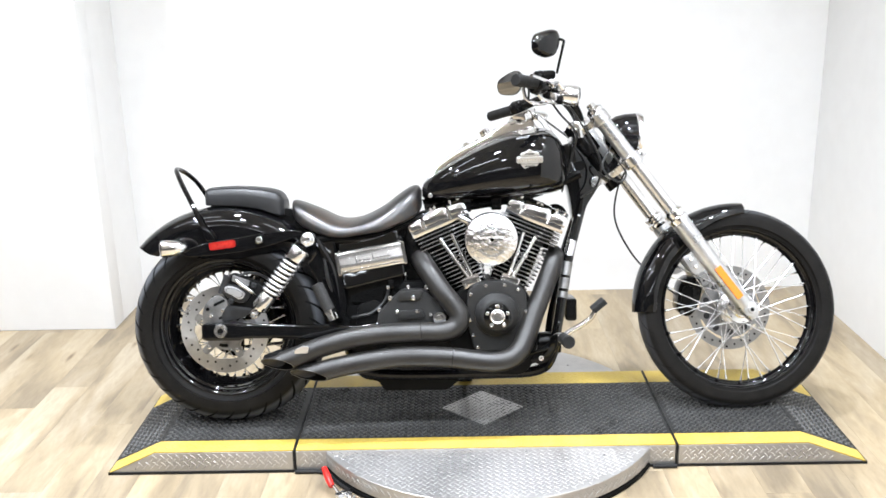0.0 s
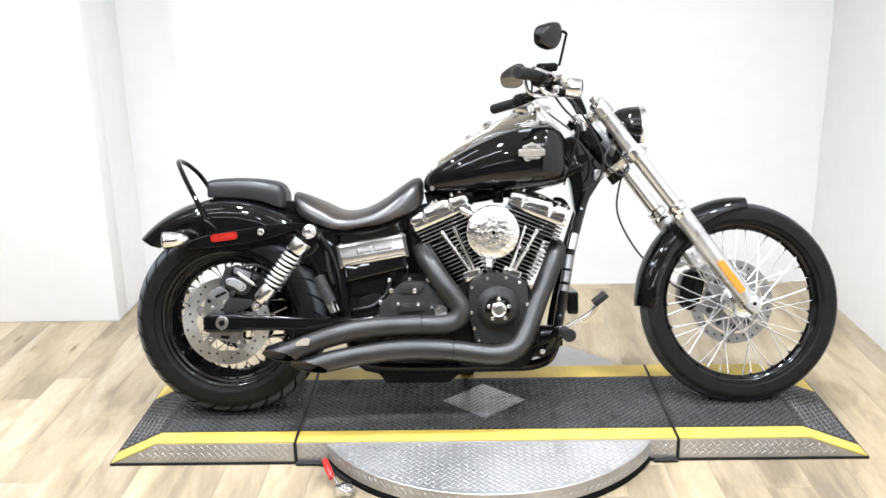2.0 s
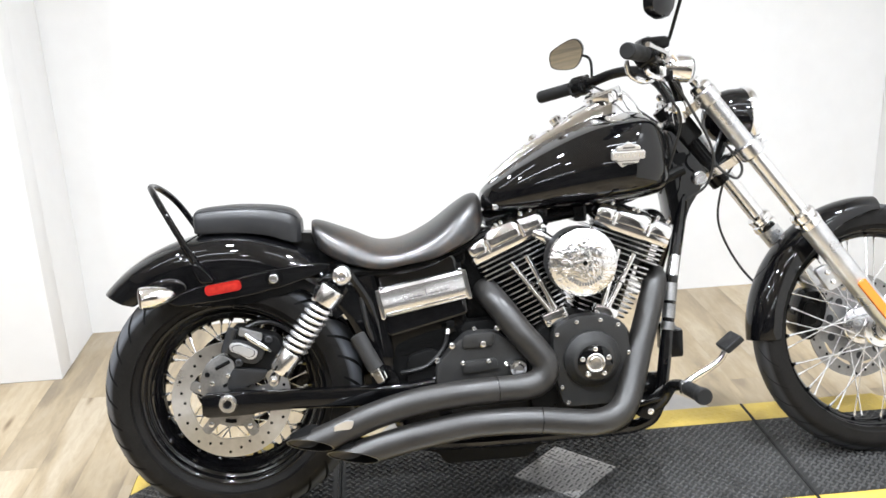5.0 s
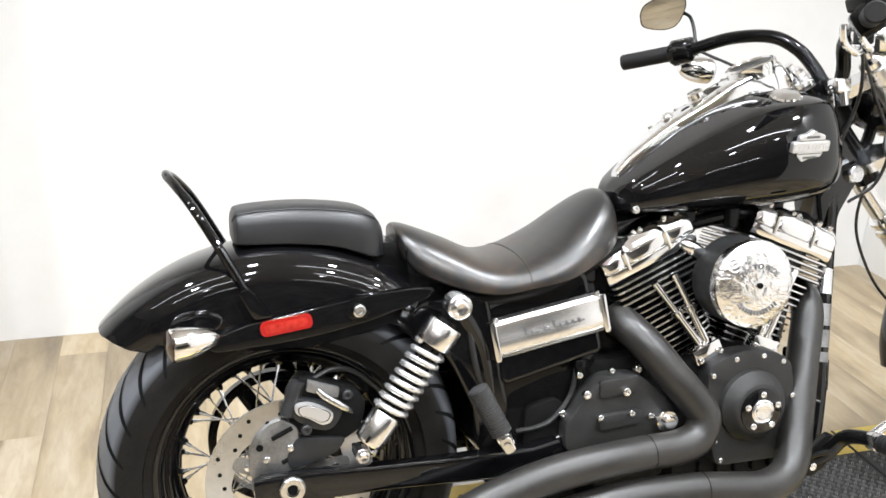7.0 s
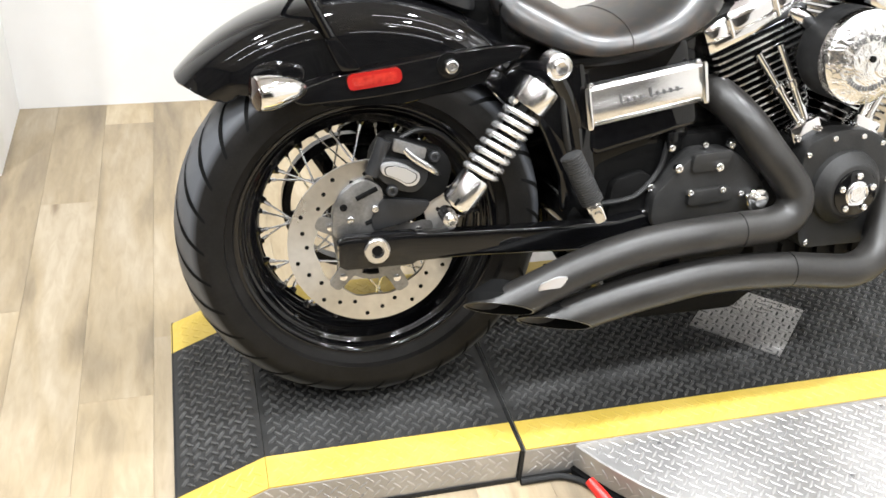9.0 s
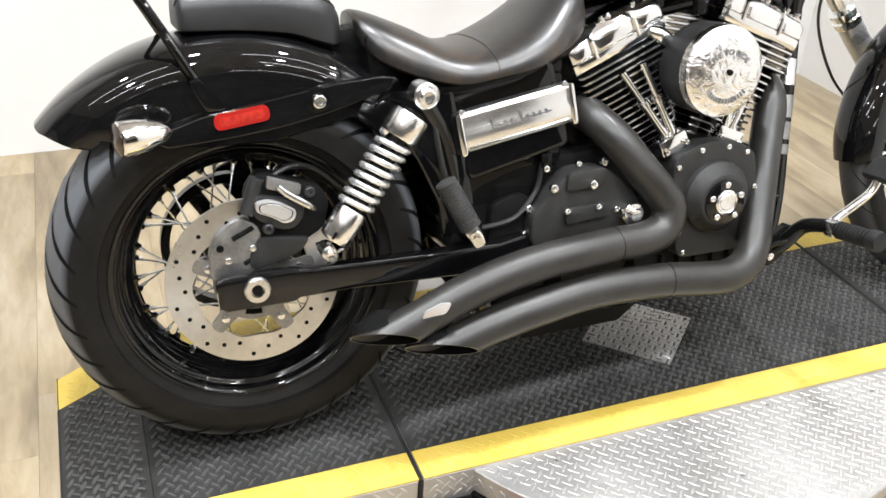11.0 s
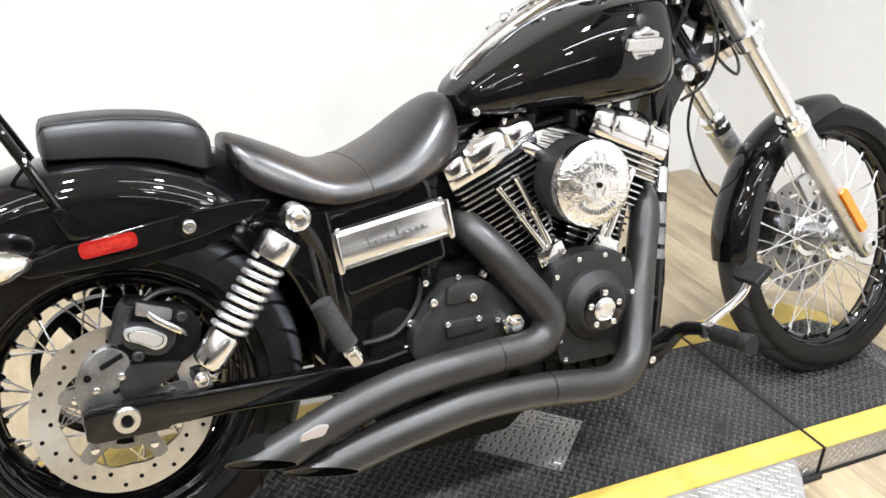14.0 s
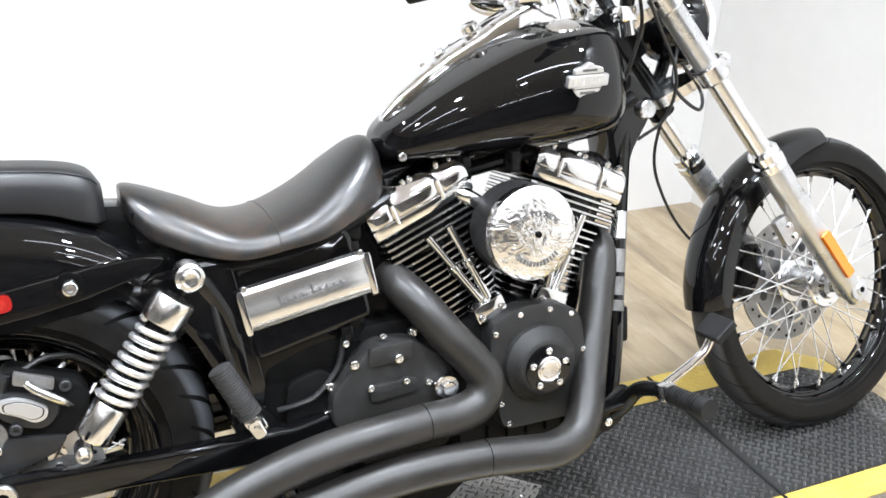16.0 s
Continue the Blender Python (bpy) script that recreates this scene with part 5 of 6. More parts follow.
part("belt_guard", prism(rounded([(-0.02, 0.44), (0.06, 0.475), (0.30, 0.44), (0.50, 0.41), (0.50, 0.22), (0.30, 0.215), (0.12, 0.235), (0.10, 0.30), (0.02, 0.38)], 0.02), 0.138, 0.15, 0.003), M_BLACK, bike, "black drive belt guard")
part("drive_belt", sweep([(0.0, 0.118, RZ + 0.106), (0.3, 0.118, RZ + 0.08), (0.56, 0.118, RZ + 0.055), (0.61, 0.118, RZ), (0.56, 0.118, RZ - 0.055), (0.3, 0.118, RZ - 0.08), (0.0, 0.118, RZ - 0.106)], 0.006, 8, 5), M_RUBBER, bike)


def side_cover():
    case_b = prism(rounded([(0.372, 0.59), (0.562, 0.634), (0.574, 0.622), (0.598, 0.488), (0.590, 0.478), (0.402, 0.436), (0.39, 0.446)], 0.016), -0.110, 0.1, 0.011, 4)
    for v in case_b.verts:
        if v.co.y < 0:
            v.co.y += (v.co.z - 0.535) * 0.15
    root = part("electrics_cover", case_b, M_GLOSS, bike, "gloss black electrics cover with chrome band")
    prof = [(0.0, 0.038), (-0.014, 0.036), (-0.019, 0.029), (-0.019, 0.006), (-0.022, -0.002), (-0.022, -0.022), (-0.016, -0.034), (0.0, -0.038)]
    b = bmesh.new()
    rings = []
    for x in (-0.112, -0.106, 0.106, 0.112):
        k = 0.9 if abs(x) > 0.11 else 1.0
        rings.append([(x, y * k, z * (0.96 if abs(x) > 0.11 else 1)) for y, z in prof])
    skin(b, rings)
    band = part("chrome_band", b, M_BRIGHT, root, "chrome trim band with script", Matrix.Translation((0.488, -0.106, 0.538)) @ Matrix.Rotation(radians(-9.5), 4, "Y"))
    for x in (-0.109, 0.109):
        part("band_end", prism([(x - 0.006 + q[0] * 0.008, q[1] * 0.04) for q in rounded([(0, -0.93), (1.4, -0.93), (1.4, 0.93), (0, 0.93)], 0.3, 3)], -0.0235, 0.0, 0.003), M_CHROME, band, "chrome end cap")
    part("band_ridge", box(0, -0.021, -0.026, 0.2, 0.004, 0.003, 0.001, 1), M_CHROME, band)
    sb = bmesh.new()
    for k in range(9):
        x = -0.05 + 0.0125 * k + (0.006 if k > 3 else 0)
        h = 0.017 if k in (0, 4) else 0.008
        box(x, -0.0225, 0.003 + h / 2 - 0.006, 0.0022, 0.003, h, 0, 1, sb, None)
        box(x + 0.005, -0.0225, 0.0, 0.008, 0.003, 0.0022, 0, 1, sb, None)
    part("script_bars", sb, M_ETCH, band, "dark script bars")
    for x in (-0.1, 0.1):
        bolts(band, [(x, -0.014, 0.038)], 0.005, 0.004)
    return root


side_cover()
part("battery_box", box(0.47, 0, 0.49, 0.24, 0.2, 0.24, 0.012), M_BLACK, bike, "black battery box")
part("induction_box", prism(rounded([(0.60, 0.44), (0.74, 0.44), (0.70, 0.62), (0.62, 0.66), (0.585, 0.62)], 0.02), -0.06, 0.09, 0.006), M_BLACK, bike)
guard = []
for i in range(19):
    th = radians(34 - 40 * i / 18)
    hw = 0.112 * (1 - 0.25 * (i / 18) ** 2)
    ring = [((0.392 - 0.028 * (k / 8 - 1) ** 2 * (1 - 0.4 * i / 18)) * math.cos(th), hw * (k / 8 - 1), RZ + (0.392 - 0.028 * (k / 8 - 1) ** 2) * math.sin(th)) for k in range(17)]
    guard.append(ring + [(x * 0.985, y * 0.97, RZ + (z - RZ) * 0.985) for x, y, z in ring[::-1]])
part("rear_inner_guard", skin(bmesh.new(), guard), M_GLOSS, bike, "gloss black inner guard ahead of the rear wheel")

# ---- pegs, brake pedal, side stand ----
def rear_peg(s):
    lo, hi = Vector((0.366, s * 0.215, 0.370)), Vector((0.318, s * 0.20, 0.468))
    d = hi - lo
    m = Matrix.Translation(lo) @ d.to_track_quat("Z", "Y").to_matrix().to_4x4()
    prof = [(0.0, 0.014)]
    for k in range(20):
        z = 0.016 + 0.0045 * k
        prof += [(0.0192, z), (0.0192, z + 0.0026), (0.0174, z + 0.003), (0.0174, z + 0.0043)]
    prof += [(0.012, 0.108), (0.0, 0.108)]
    p = part("passenger_peg", lathe(prof, 20, "z"), M_PEG, bike, "folded ribbed grey rubber passenger peg", m)
    clevis = part("peg_clevis", bevel(box(0, 0, 0.008, 0.030, 0.026, 0.016), 0.005), M_SATIN, p, "aluminium peg clevis")
    for e in (-1, 1):
        part("prong", prism(rounded([(-0.010, -0.020), (0.010, -0.020), (0.011, 0.010), (-0.011, 0.010)], 0.008, 4), -0.004, 0.004, 0.0015, 1), M_CHROME, clevis, "chrome clevis prong", Matrix.Translation((e * 0.0125, 0, 0)) @ Matrix.Rotation(radians(90), 4, "Z"))
    part("peg_pin", rod((-0.022, 0, -0.004), (0.022, 0, -0.004), 0.006), M_CHROME, p)
    part("peg_mount", rod((0, 0, 0), p.matrix_basis.inverted() @ Vector((0.385, s * 0.12, 0.335)), 0.012), M_BLACK, p)


rear_peg(-1)
rear_peg(1)


def foot_controls():
    mount = part("peg_mount", sweep([(1.03, -0.14, 0.205), (1.06, -0.165, 0.23), (1.075, -0.2, 0.275), (1.085, -0.24, 0.29), (1.09, -0.275, 0.292)], [0.016, 0.016, 0.015, 0.014, 0.014], 14, 5), M_BLACK, bike, "black forward-control mount")
    part("mount_plate", prism(rounded([(0.995, 0.20), (1.03, 0.185), (1.06, 0.20), (1.10, 0.255), (1.08, 0.27), (1.03, 0.235)], 0.01), -0.165, -0.14, 0.004), M_BLACK, mount)
    bolts(mount, [(1.033, -0.164, 0.208)], 0.0085, 0.006)
    prof = [(0.0, 0.0)]
    for k in range(9):
        z = 0.002 + 0.008 * k
        prof += [(0.0175, z), (0.0175, z + 0.0055), (0.0155, z + 0.006), (0.0155, z + 0.0078)]
    prof += [(0.0195, 0.076), (0.0205, 0.09), (0.018, 0.098), (0, 0.098)]
    a, e = Vector((1.092, -0.28, 0.292)), Vector((1.098, -0.385, 0.297))
    part("rider_peg", lathe(prof, 24, "z"), M_RUBBER, mount, "ribbed black rubber footpeg", Matrix.Translation(a) @ (e - a).to_track_quat("Z", "Y").to_matrix().to_4x4())
    part("peg_clevis", bevel(box(1.091, -0.268, 0.292, 0.032, 0.026, 0.032), 0.008), M_ALU, mount)
    arm = part("brake_pedal", sweep([(1.092, -0.25, 0.288), (1.112, -0.252, 0.305), (1.150, -0.256, 0.328), (1.180, -0.259, 0.350), (1.194, -0.260, 0.374)], [0.013, 0.009, 0.0085, 0.008, 0.008], 14, 6), M_CHROME, bike, "chrome brake pedal arm with rubber pad")
    part("pedal_pad", box(0, 0, 0, 0.017, 0.066, 0.05, 0.005, 3), M_RUBBER, arm, "square black rubber pad", pose(1.204, -0.260, 0.391, 0, 52, 0))
    part("brake_rod", rod((1.07, -0.19, 0.25), (0.98, -0.15, 0.215), 0.005), M_BLACK, arm)
    stand = part("side_stand", sweep([(0.80, 0.09, 0.135), (0.79, 0.15, 0.085), (0.785, 0.22, 0.058)], [0.014, 0.012, 0.011], 12, 5), M_BLACK, bike, "black side stand")
    part("stand_foot", bevel(box(0.79, 0.245, 0.054, 0.05, 0.06, 0.008), 0.003), M_BLACK, stand)
    part("stand_hanger", box(0.79, 0.02, 0.125, 0.03, 0.05, 0.04, 0.006), M_BLACK, stand)


foot_controls()

# ---- rear brake ----
cal = part("rear_caliper", prism(rounded([(0.0, 0.43), (0.004, 0.468), (0.026, 0.497), (0.045, 0.494), (0.093, 0.474), (0.126, 0.464), (0.138, 0.438), (0.127, 0.394), (0.075, 0.366), (0.02, 0.397)], 0.012), -0.138, -0.085, 0.006), M_WRINKLE, bike, "black rear brake caliper")
part("caliper_plate", prism(rounded([(-0.068, 0.33), (-0.066, 0.377), (-0.052, 0.406), (-0.03, 0.423), (-0.007, 0.430), (0.018, 0.412), (0.02, 0.38), (0.04, 0.345), (0.0, 0.325)], 0.012), -0.141, -0.118, 0.003), M_STEEL, cal, "grey alloy caliper bracket")
part("torque_arm", prism(rounded([(0.016, 0.396), (0.10, 0.384), (0.085, 0.362), (0.056, 0.350), (0.0, 0.338), (-0.004, 0.36)], 0.01), -0.146, -0.12, 0.004), M_BRACKET, cal, "dark grey cast torque arm")
part("bracket_slot", rod((-0.027, -0.1405, 0.396), (0.008, -0.1405, 0.412), 0.0045, 10), M_DARK, cal)
part("bracket_slot", rod((-0.012, -0.1405, 0.352), (0.012, -0.1405, 0.362), 0.004, 10), M_DARK, cal)
part("piston_housing", prism(rounded([(0.004, 0.462), (0.014, 0.468), (0.09, 0.448), (0.094, 0.424), (0.072, 0.400), (0.04, 0.408), (0.008, 0.430)], 0.014), -0.15, -0.13, 0.004), M_BRACKET, cal, "dark grey caliper piston housing")
kidney = [(0.012, 0.457), (0.013, 0.440), (0.036, 0.430), (0.058, 0.4145), (0.074, 0.419), (0.079, 0.435), (0.056, 0.451), (0.034, 0.4595)]
kc = part("caliper_pad_cover", prism(rounded(kidney, 0.009), -0.157, -0.147, 0.002), M_BADGE, cal, "bright kidney-shaped caliper cover")
for q, y_, mt in ((0.84, -0.1576, M_DARK), (0.78, -0.158, M_BADGE)):
    part("cover_inset", prism(rounded([(0.0455 + (x - 0.0455) * q, 0.4375 + (z - 0.4375) * (q - 0.08)) for x, z in kidney], 0.007), y_, -0.15, 0.0002, 1), mt, kc)
part("bleed_hose", sweep([(0.05, -0.12, 0.488), (0.085, -0.105, 0.496), (0.13, -0.085, 0.48), (0.2, -0.07, 0.42), (0.28, -0.06, 0.38)], 0.005, 8, 6), M_HOSE, cal)
part("caliper_pin", rod((0.022, -0.139, 0.492), (0.0, -0.141, 0.435), 0.0125, 16), M_BRACKET, cal, "grey slide pin sleeve")
part("caliper_bridge", prism(rounded([(0.038, 0.494), (0.092, 0.474), (0.088, 0.456), (0.034, 0.474)], 0.004), -0.144, -0.12, 0.003), M_STEEL, cal)
part("banjo_bolt", sweep([(0.052, -0.153, 0.478), (0.066, -0.155, 0.464), (0.1, -0.155, 0.440), (0.112, -0.15, 0.430)], [0.005, 0.006, 0.0055, 0.002], 10, 4), M_ALU, cal, "bright banjo fitting")
bolts(cal, [(0.031, -0.149, 0.409), (0.105, -0.138, 0.459)], 0.0095, 0.008, M_BRACKET)
bolts(cal, [(-0.037, -0.141, 0.361), (0.003, -0.146, 0.379)], 0.0062, 0.006)
bolts(cal, [(-0.048, -0.141, 0.383)], 0.0062, 0.002, M_DARK)
# dark pan under the seat
part("seat_pan", prism(rounded([(0.23, 0.70), (0.30, 0.66), (0.44, 0.625), (0.60, 0.665), (0.60, 0.60), (0.40, 0.57), (0.24, 0.60)], 0.015), -0.075, 0.075, 0.004), M_BLACK, bike, "black seat pan")
for a_, b_, mt in ((0.575, 0.525, M_ALU), (0.507, 0.463, M_STEEL), (0.455, 0.42, M_STEEL), (0.41, 0.39, M_STEEL)):
    q0, q1 = ((ease(z, (0.30, 0.41, 0.525, 0.65), (1.095, 1.117, 1.140, 1.178)), -ease(z, (0.30, 0.41, 0.525, 0.65), (0.091, 0.066, 0.040, -0.004)), z) for z in (a_, b_))
    part("frame_sleeve", rod(q0, q1, 0.0172, 16), mt, bike, "worn grey sleeve round the frame tube")
# filler between pillion, fender and seat, and clutter by the swingarm pivot
part("pillion_base", prism(rounded([(0.0, 0.725), (0.10, 0.712), (0.235, 0.70), (0.30, 0.66), (0.30, 0.61), (0.2, 0.62), (0.06, 0.69)], 0.015), -0.045, 0.045, 0.004), M_BLACK, bike, "black pillion base")
part("frame_side_plate", prism(rounded([(0.225, 0.585), (0.25, 0.605), (0.37, 0.60), (0.405, 0.40), (0.40, 0.33), (0.345, 0.33), (0.338, 0.40), (0.30, 0.485), (0.262, 0.54)], 0.012), -0.118, -0.10, 0.006), M_GLOSS, bike, "gloss black plate behind the shock absorber")
part("pivot_casting", prism(rounded([(0.43, 0.30), (0.50, 0.285), (0.535, 0.31), (0.535, 0.37), (0.50, 0.40), (0.44, 0.385)], 0.016), -0.118, -0.08, 0.006), M_WRINKLE, bike, "black swingarm pivot casting")
part("vent_hose", sweep([(0.42, -0.12, 0.345), (0.455, -0.13, 0.352), (0.49, -0.125, 0.362), (0.53, -0.115, 0.40), (0.545, -0.11, 0.45)], 0.005, 8, 6), M_HOSE, bike, "thin black hose")
part("lower_hose", sweep([(0.36, -0.11, 0.42), (0.345, -0.12, 0.47), (0.335, -0.115, 0.54), (0.33, -0.1, 0.6)], 0.006, 8, 6), M_HOSE, bike, "thin black hose")
part("wiring_plug", bevel(box(0.55, -0.108, 0.452, 0.02, 0.02, 0.03), 0.003), M_BLACK, bike)

# ---- front end: local z runs up the steering axis, local x ahead, turned to the left ----
RAKE, STEER, CANT = 36.7, 5.0, -3.2
FC = Vector((1.720, 0.038, 0.330))       # front wheel centre
OFF = 0.06                                # fork offset ahead of the steering axis
RAKED = Matrix.Rotation(radians(-RAKE), 4, "Y")
TURN_M = RAKED @ Matrix.Rotation(radians(STEER), 4, "Z")
FRONT_M = Matrix.Translation(FC) @ Matrix.Rotation(radians(CANT), 4, "X") @ TURN_M  # origin on the wheel centre


front_hub = [(0.0, -0.078), (0.013, -0.078), (0.016, -0.07), (0.028, -0.068), (0.031, -0.06), (0.033, -0.055), (0.05, -0.053), (0.053, -0.05), (0.053, -0.044), (0.05, -0.041), (0.038, -0.038), (0.036, -0.02), (0.034, 0.0), (0.036, 0.02), (0.038, 0.038), (0.05, 0.041), (0.053, 0.044), (0.053, 0.05), (0.05, 0.053), (0.03, 0.06), (0.0, 0.06)]
front_wheel, front_disc = wheel("front_wheel", FRONT_M, 0.340, 0.092, 0.036, 0.274, 0.252, 0.062,
                    {"profile": front_hub, "mat": M_SATIN, "r": 0.048, "y": 0.047, "cross": 0.85}, {"size": (0.146, 0.112, 0.104), "y": 0.066, "mat": M_DISC_FRONT},
                    "tall black wire-spoked front wheel", (30, 14, 0.004))
for k in range(6):
    a = 2 * math.pi * k / 6
    part("hub_hole", lathe([(0.0052, -0.0532), (0.0052, -0.0538), (0.0, -0.0538)], 10, "y"), M_DARK, front_wheel, m=pose(0.041 * math.cos(a), 0, 0.041 * math.sin(a)))


def fpart(name, bm, material, label="", parent=None, m=None):
    """A part in the front end's own axes."""
    if parent is None:
        return part(name, bm, material, bike, label, FRONT_M @ (m or Matrix()))
    return part(name, bm, material, parent, label, m)


for s in (-1, 1):
    y = s * 0.117
    leg = fpart("fork_leg", sweep([(-0.004, y, -0.03), (-0.004, y, 0.0), (-0.004, y, 0.06), (-0.004, y, 0.30), (-0.004, y, 0.37), (-0.004, y, 0.375)], [0.02, 0.0255, 0.028, 0.0302, 0.0308, 0.0295], 28, 2, smooth=False), M_SILVER, "polished aluminium fork slider and chrome tube")
    part("fork_tube", rod((-0.004, y, 0.36), (-0.004, y, 0.824), 0.0224, 28), M_BRIGHT, leg, "chrome fork tube")
    part("seal_collar", lathe([(0.0, 0.368), (0.033, 0.368), (0.034, 0.372), (0.034, 0.386), (0.0305, 0.39), (0.0305, 0.398), (0.033, 0.40), (0.033, 0.409), (0.028, 0.416), (0.0, 0.416)], 32, "z"), M_CHROME, leg, "chrome seal collar", pose(-0.004, y, 0))
    part("fork_cap", lathe([(0.0, 0.82), (0.026, 0.82), (0.0285, 0.823), (0.0285, 0.834), (0.022, 0.841), (0.0145, 0.843), (0.0145, 0.856), (0.011, 0.859), (0.0, 0.859)], 24, "z"), M_CHROME, leg, m=pose(-0.004, y, 0))
    part("axle_boss", lathe([(0.0, -0.03), (0.011, -0.03), (0.014, -0.026), (0.024, -0.024), (0.024, 0.024), (0.0, 0.024)], 24, "y"), M_SILVER, leg, m=pose(0, y, 0) @ (Matrix() if s < 0 else Matrix.Rotation(math.pi, 4, "Z")))
    part("axle_hole", lathe([(0.0065, -0.0301), (0.0065, -0.031), (0.0, -0.031)], 14, "y"), M_DARK, leg, m=pose(0, y, 0) @ (Matrix() if s < 0 else Matrix.Rotation(math.pi, 4, "Z")))
    b = bmesh.new()
    skin(b, [[(x, yy, z) for x, z in rounded([(-0.0115, -0.062), (0.0115, -0.062), (0.0115, 0.062), (-0.0115, 0.062)], 0.003, 2)] for yy in (0.004, -0.005)])
    part("fork_reflector", bevel(b, 0.0015, 1), M_AMBER, leg, "amber rectangular reflector", pose(-0.008, y - 0.033 * (-s if s > 0 else 1), 0.118) @ (Matrix() if s < 0 else Matrix.Rotation(math.pi, 4, "Z")))
    part("fender_lug", prism(rounded([(-0.075, 0.2), (-0.03, 0.19), (-0.03, 0.26), (-0.07, 0.27)], 0.012), y - s * 0.012 - 0.008, y - s * 0.012 + 0.008, 0.003), M_SILVER, leg)
    bolts(leg, [(-0.058, y - 0.012, 0.222), (-0.055, y - 0.012, 0.25)] if s < 0 else [], 0.007, 0.006)
    # clamps round the tube
    for z, r in ((0.625, 0.034), (0.80, 0.031)):
        part("fork_clamp", lathe([(0.0, z - 0.02), (r - 0.003, z - 0.02), (r, z - 0.016), (r, z + 0.016), (r - 0.003, z + 0.02), (0, z + 0.02)], 28, "z"), M_ALU, leg, "polished clamp", pose(-0.004, y, 0))
    part("clamp_ear", box(0.034, y, 0.625, 0.022, 0.03, 0.026, 0.005), M_ALU, leg)
    part("clamp_screw", rod((0.036, y - 0.018, 0.625), (0.036, y + 0.018, 0.625), 0.0055, 10), M_CHROME, leg)
    part("tube_cover", rod((-0.004, y, 0.645), (-0.004, y, 0.785), 0.0248, 28), M_SILVER, leg, "bright upper tube cover")
for z, name in ((0.625, "lower_triple_tree"), (0.80, "upper_triple_tree")):
    tr = bmesh.new()
    poly = rounded([(-0.036, -0.117), (-0.1, -0.05), (-0.1, 0.05), (-0.036, 0.117), (0.018, 0.117), (-0.02, 0.04), (-0.02, -0.04), (0.018, -0.117)], 0.02, 3)
    skin(tr, [[(x, y, z - 0.011) for x, y in poly], [(x, y, z + 0.011) for x, y in poly]])
    fpart(name, bevel(tr, 0.004, 2), M_ALU, "polished alloy triple tree")
fpart("steering_stem", rod((-OFF - 0.012, 0, 0.58), (-OFF - 0.012, 0, 0.84), 0.028, 20), M_BLACK)
loom = fpart("wiring_cover", bevel(box(-0.07, 0.01, 0.762, 0.062, 0.11, 0.085), 0.012, 3), M_BLACK, "black wiring cover behind the headlamp")
for y in (-0.03, 0.0, 0.035):
    part("wire", sweep([(-0.1, y, 0.73), (-0.112, y * 1.2, 0.70), (-0.10, y, 0.66), (-0.085, y * 0.6, 0.62)], 0.0045, 8, 5), M_HOSE, loom)


def front_fender():
    rings = []
    n = 34
    for i in range(n + 1):
        th = radians(181 - (181 - 86) * i / n)
        R, hw = 0.360, 0.058 * min(1, 0.86 + 0.05 * min(i, n - i))
        ring = []
        for k in range(21):
            v = -1 + 2 * k / 20
            a = abs(v) * 1.95 * (1 - 0.36 * max(0.0, (i - 18) / (n - 18)) ** 1.3)
            y = hw * math.sin(min(a, math.pi / 2)) * (1 if v > 0 else -1)
            r = R - 0.05 * (1 - math.cos(a))
            ring.append((r * math.cos(th), y, r * math.sin(th)))
        inner = [(x * 0.99, y * 0.95, z * 0.99) for x, y, z in ring[::-1]]
        rings.append(ring + inner)
    b = skin(bmesh.new(), rings)
    bmesh.ops.transform(b, matrix=RAKED.inverted(), verts=b.verts)
    return b


ff = fpart("front_fender", front_fender(), M_GLOSS, "gloss black front fender")
# headlamp
hm = Matrix.Translation(FRONT_M.inverted() @ Vector((1.370, 0.072, 0.924))) @ RAKED.inverted() @ Matrix.Rotation(radians(4), 4, "Y")
shell = [(0.0, -0.085), (0.02, -0.084), (0.042, -0.074), (0.058, -0.054), (0.067, -0.026), (0.070, 0.0), (0.071, 0.012), (0.0, 0.012)]
hl = fpart("headlamp", lathe(shell, 44, "x"), M_GLOSS, "gloss black headlamp with chrome rim", None, hm @ Matrix.Scale(1.1, 4))
part("headlamp_rim", lathe([(0.071, 0.004), (0.0745, 0.006), (0.0755, 0.014), (0.073, 0.022), (0.066, 0.026), (0.064, 0.02), (0.068, 0.008)], 48, "x", closed=True), M_CHROME, hl, "chrome rim")
part("headlamp_lens", lathe([(0.066, 0.018), (0.05, 0.03), (0.025, 0.036), (0.0, 0.038)], 40, "x"), M_GLASS, hl)
part("headlamp_bracket", sweep([(-0.03, 0, -0.03), (-0.05, 0, -0.09), (-0.09, 0, -0.12)], 0.012, 10, 5), M_BLACK, hl)

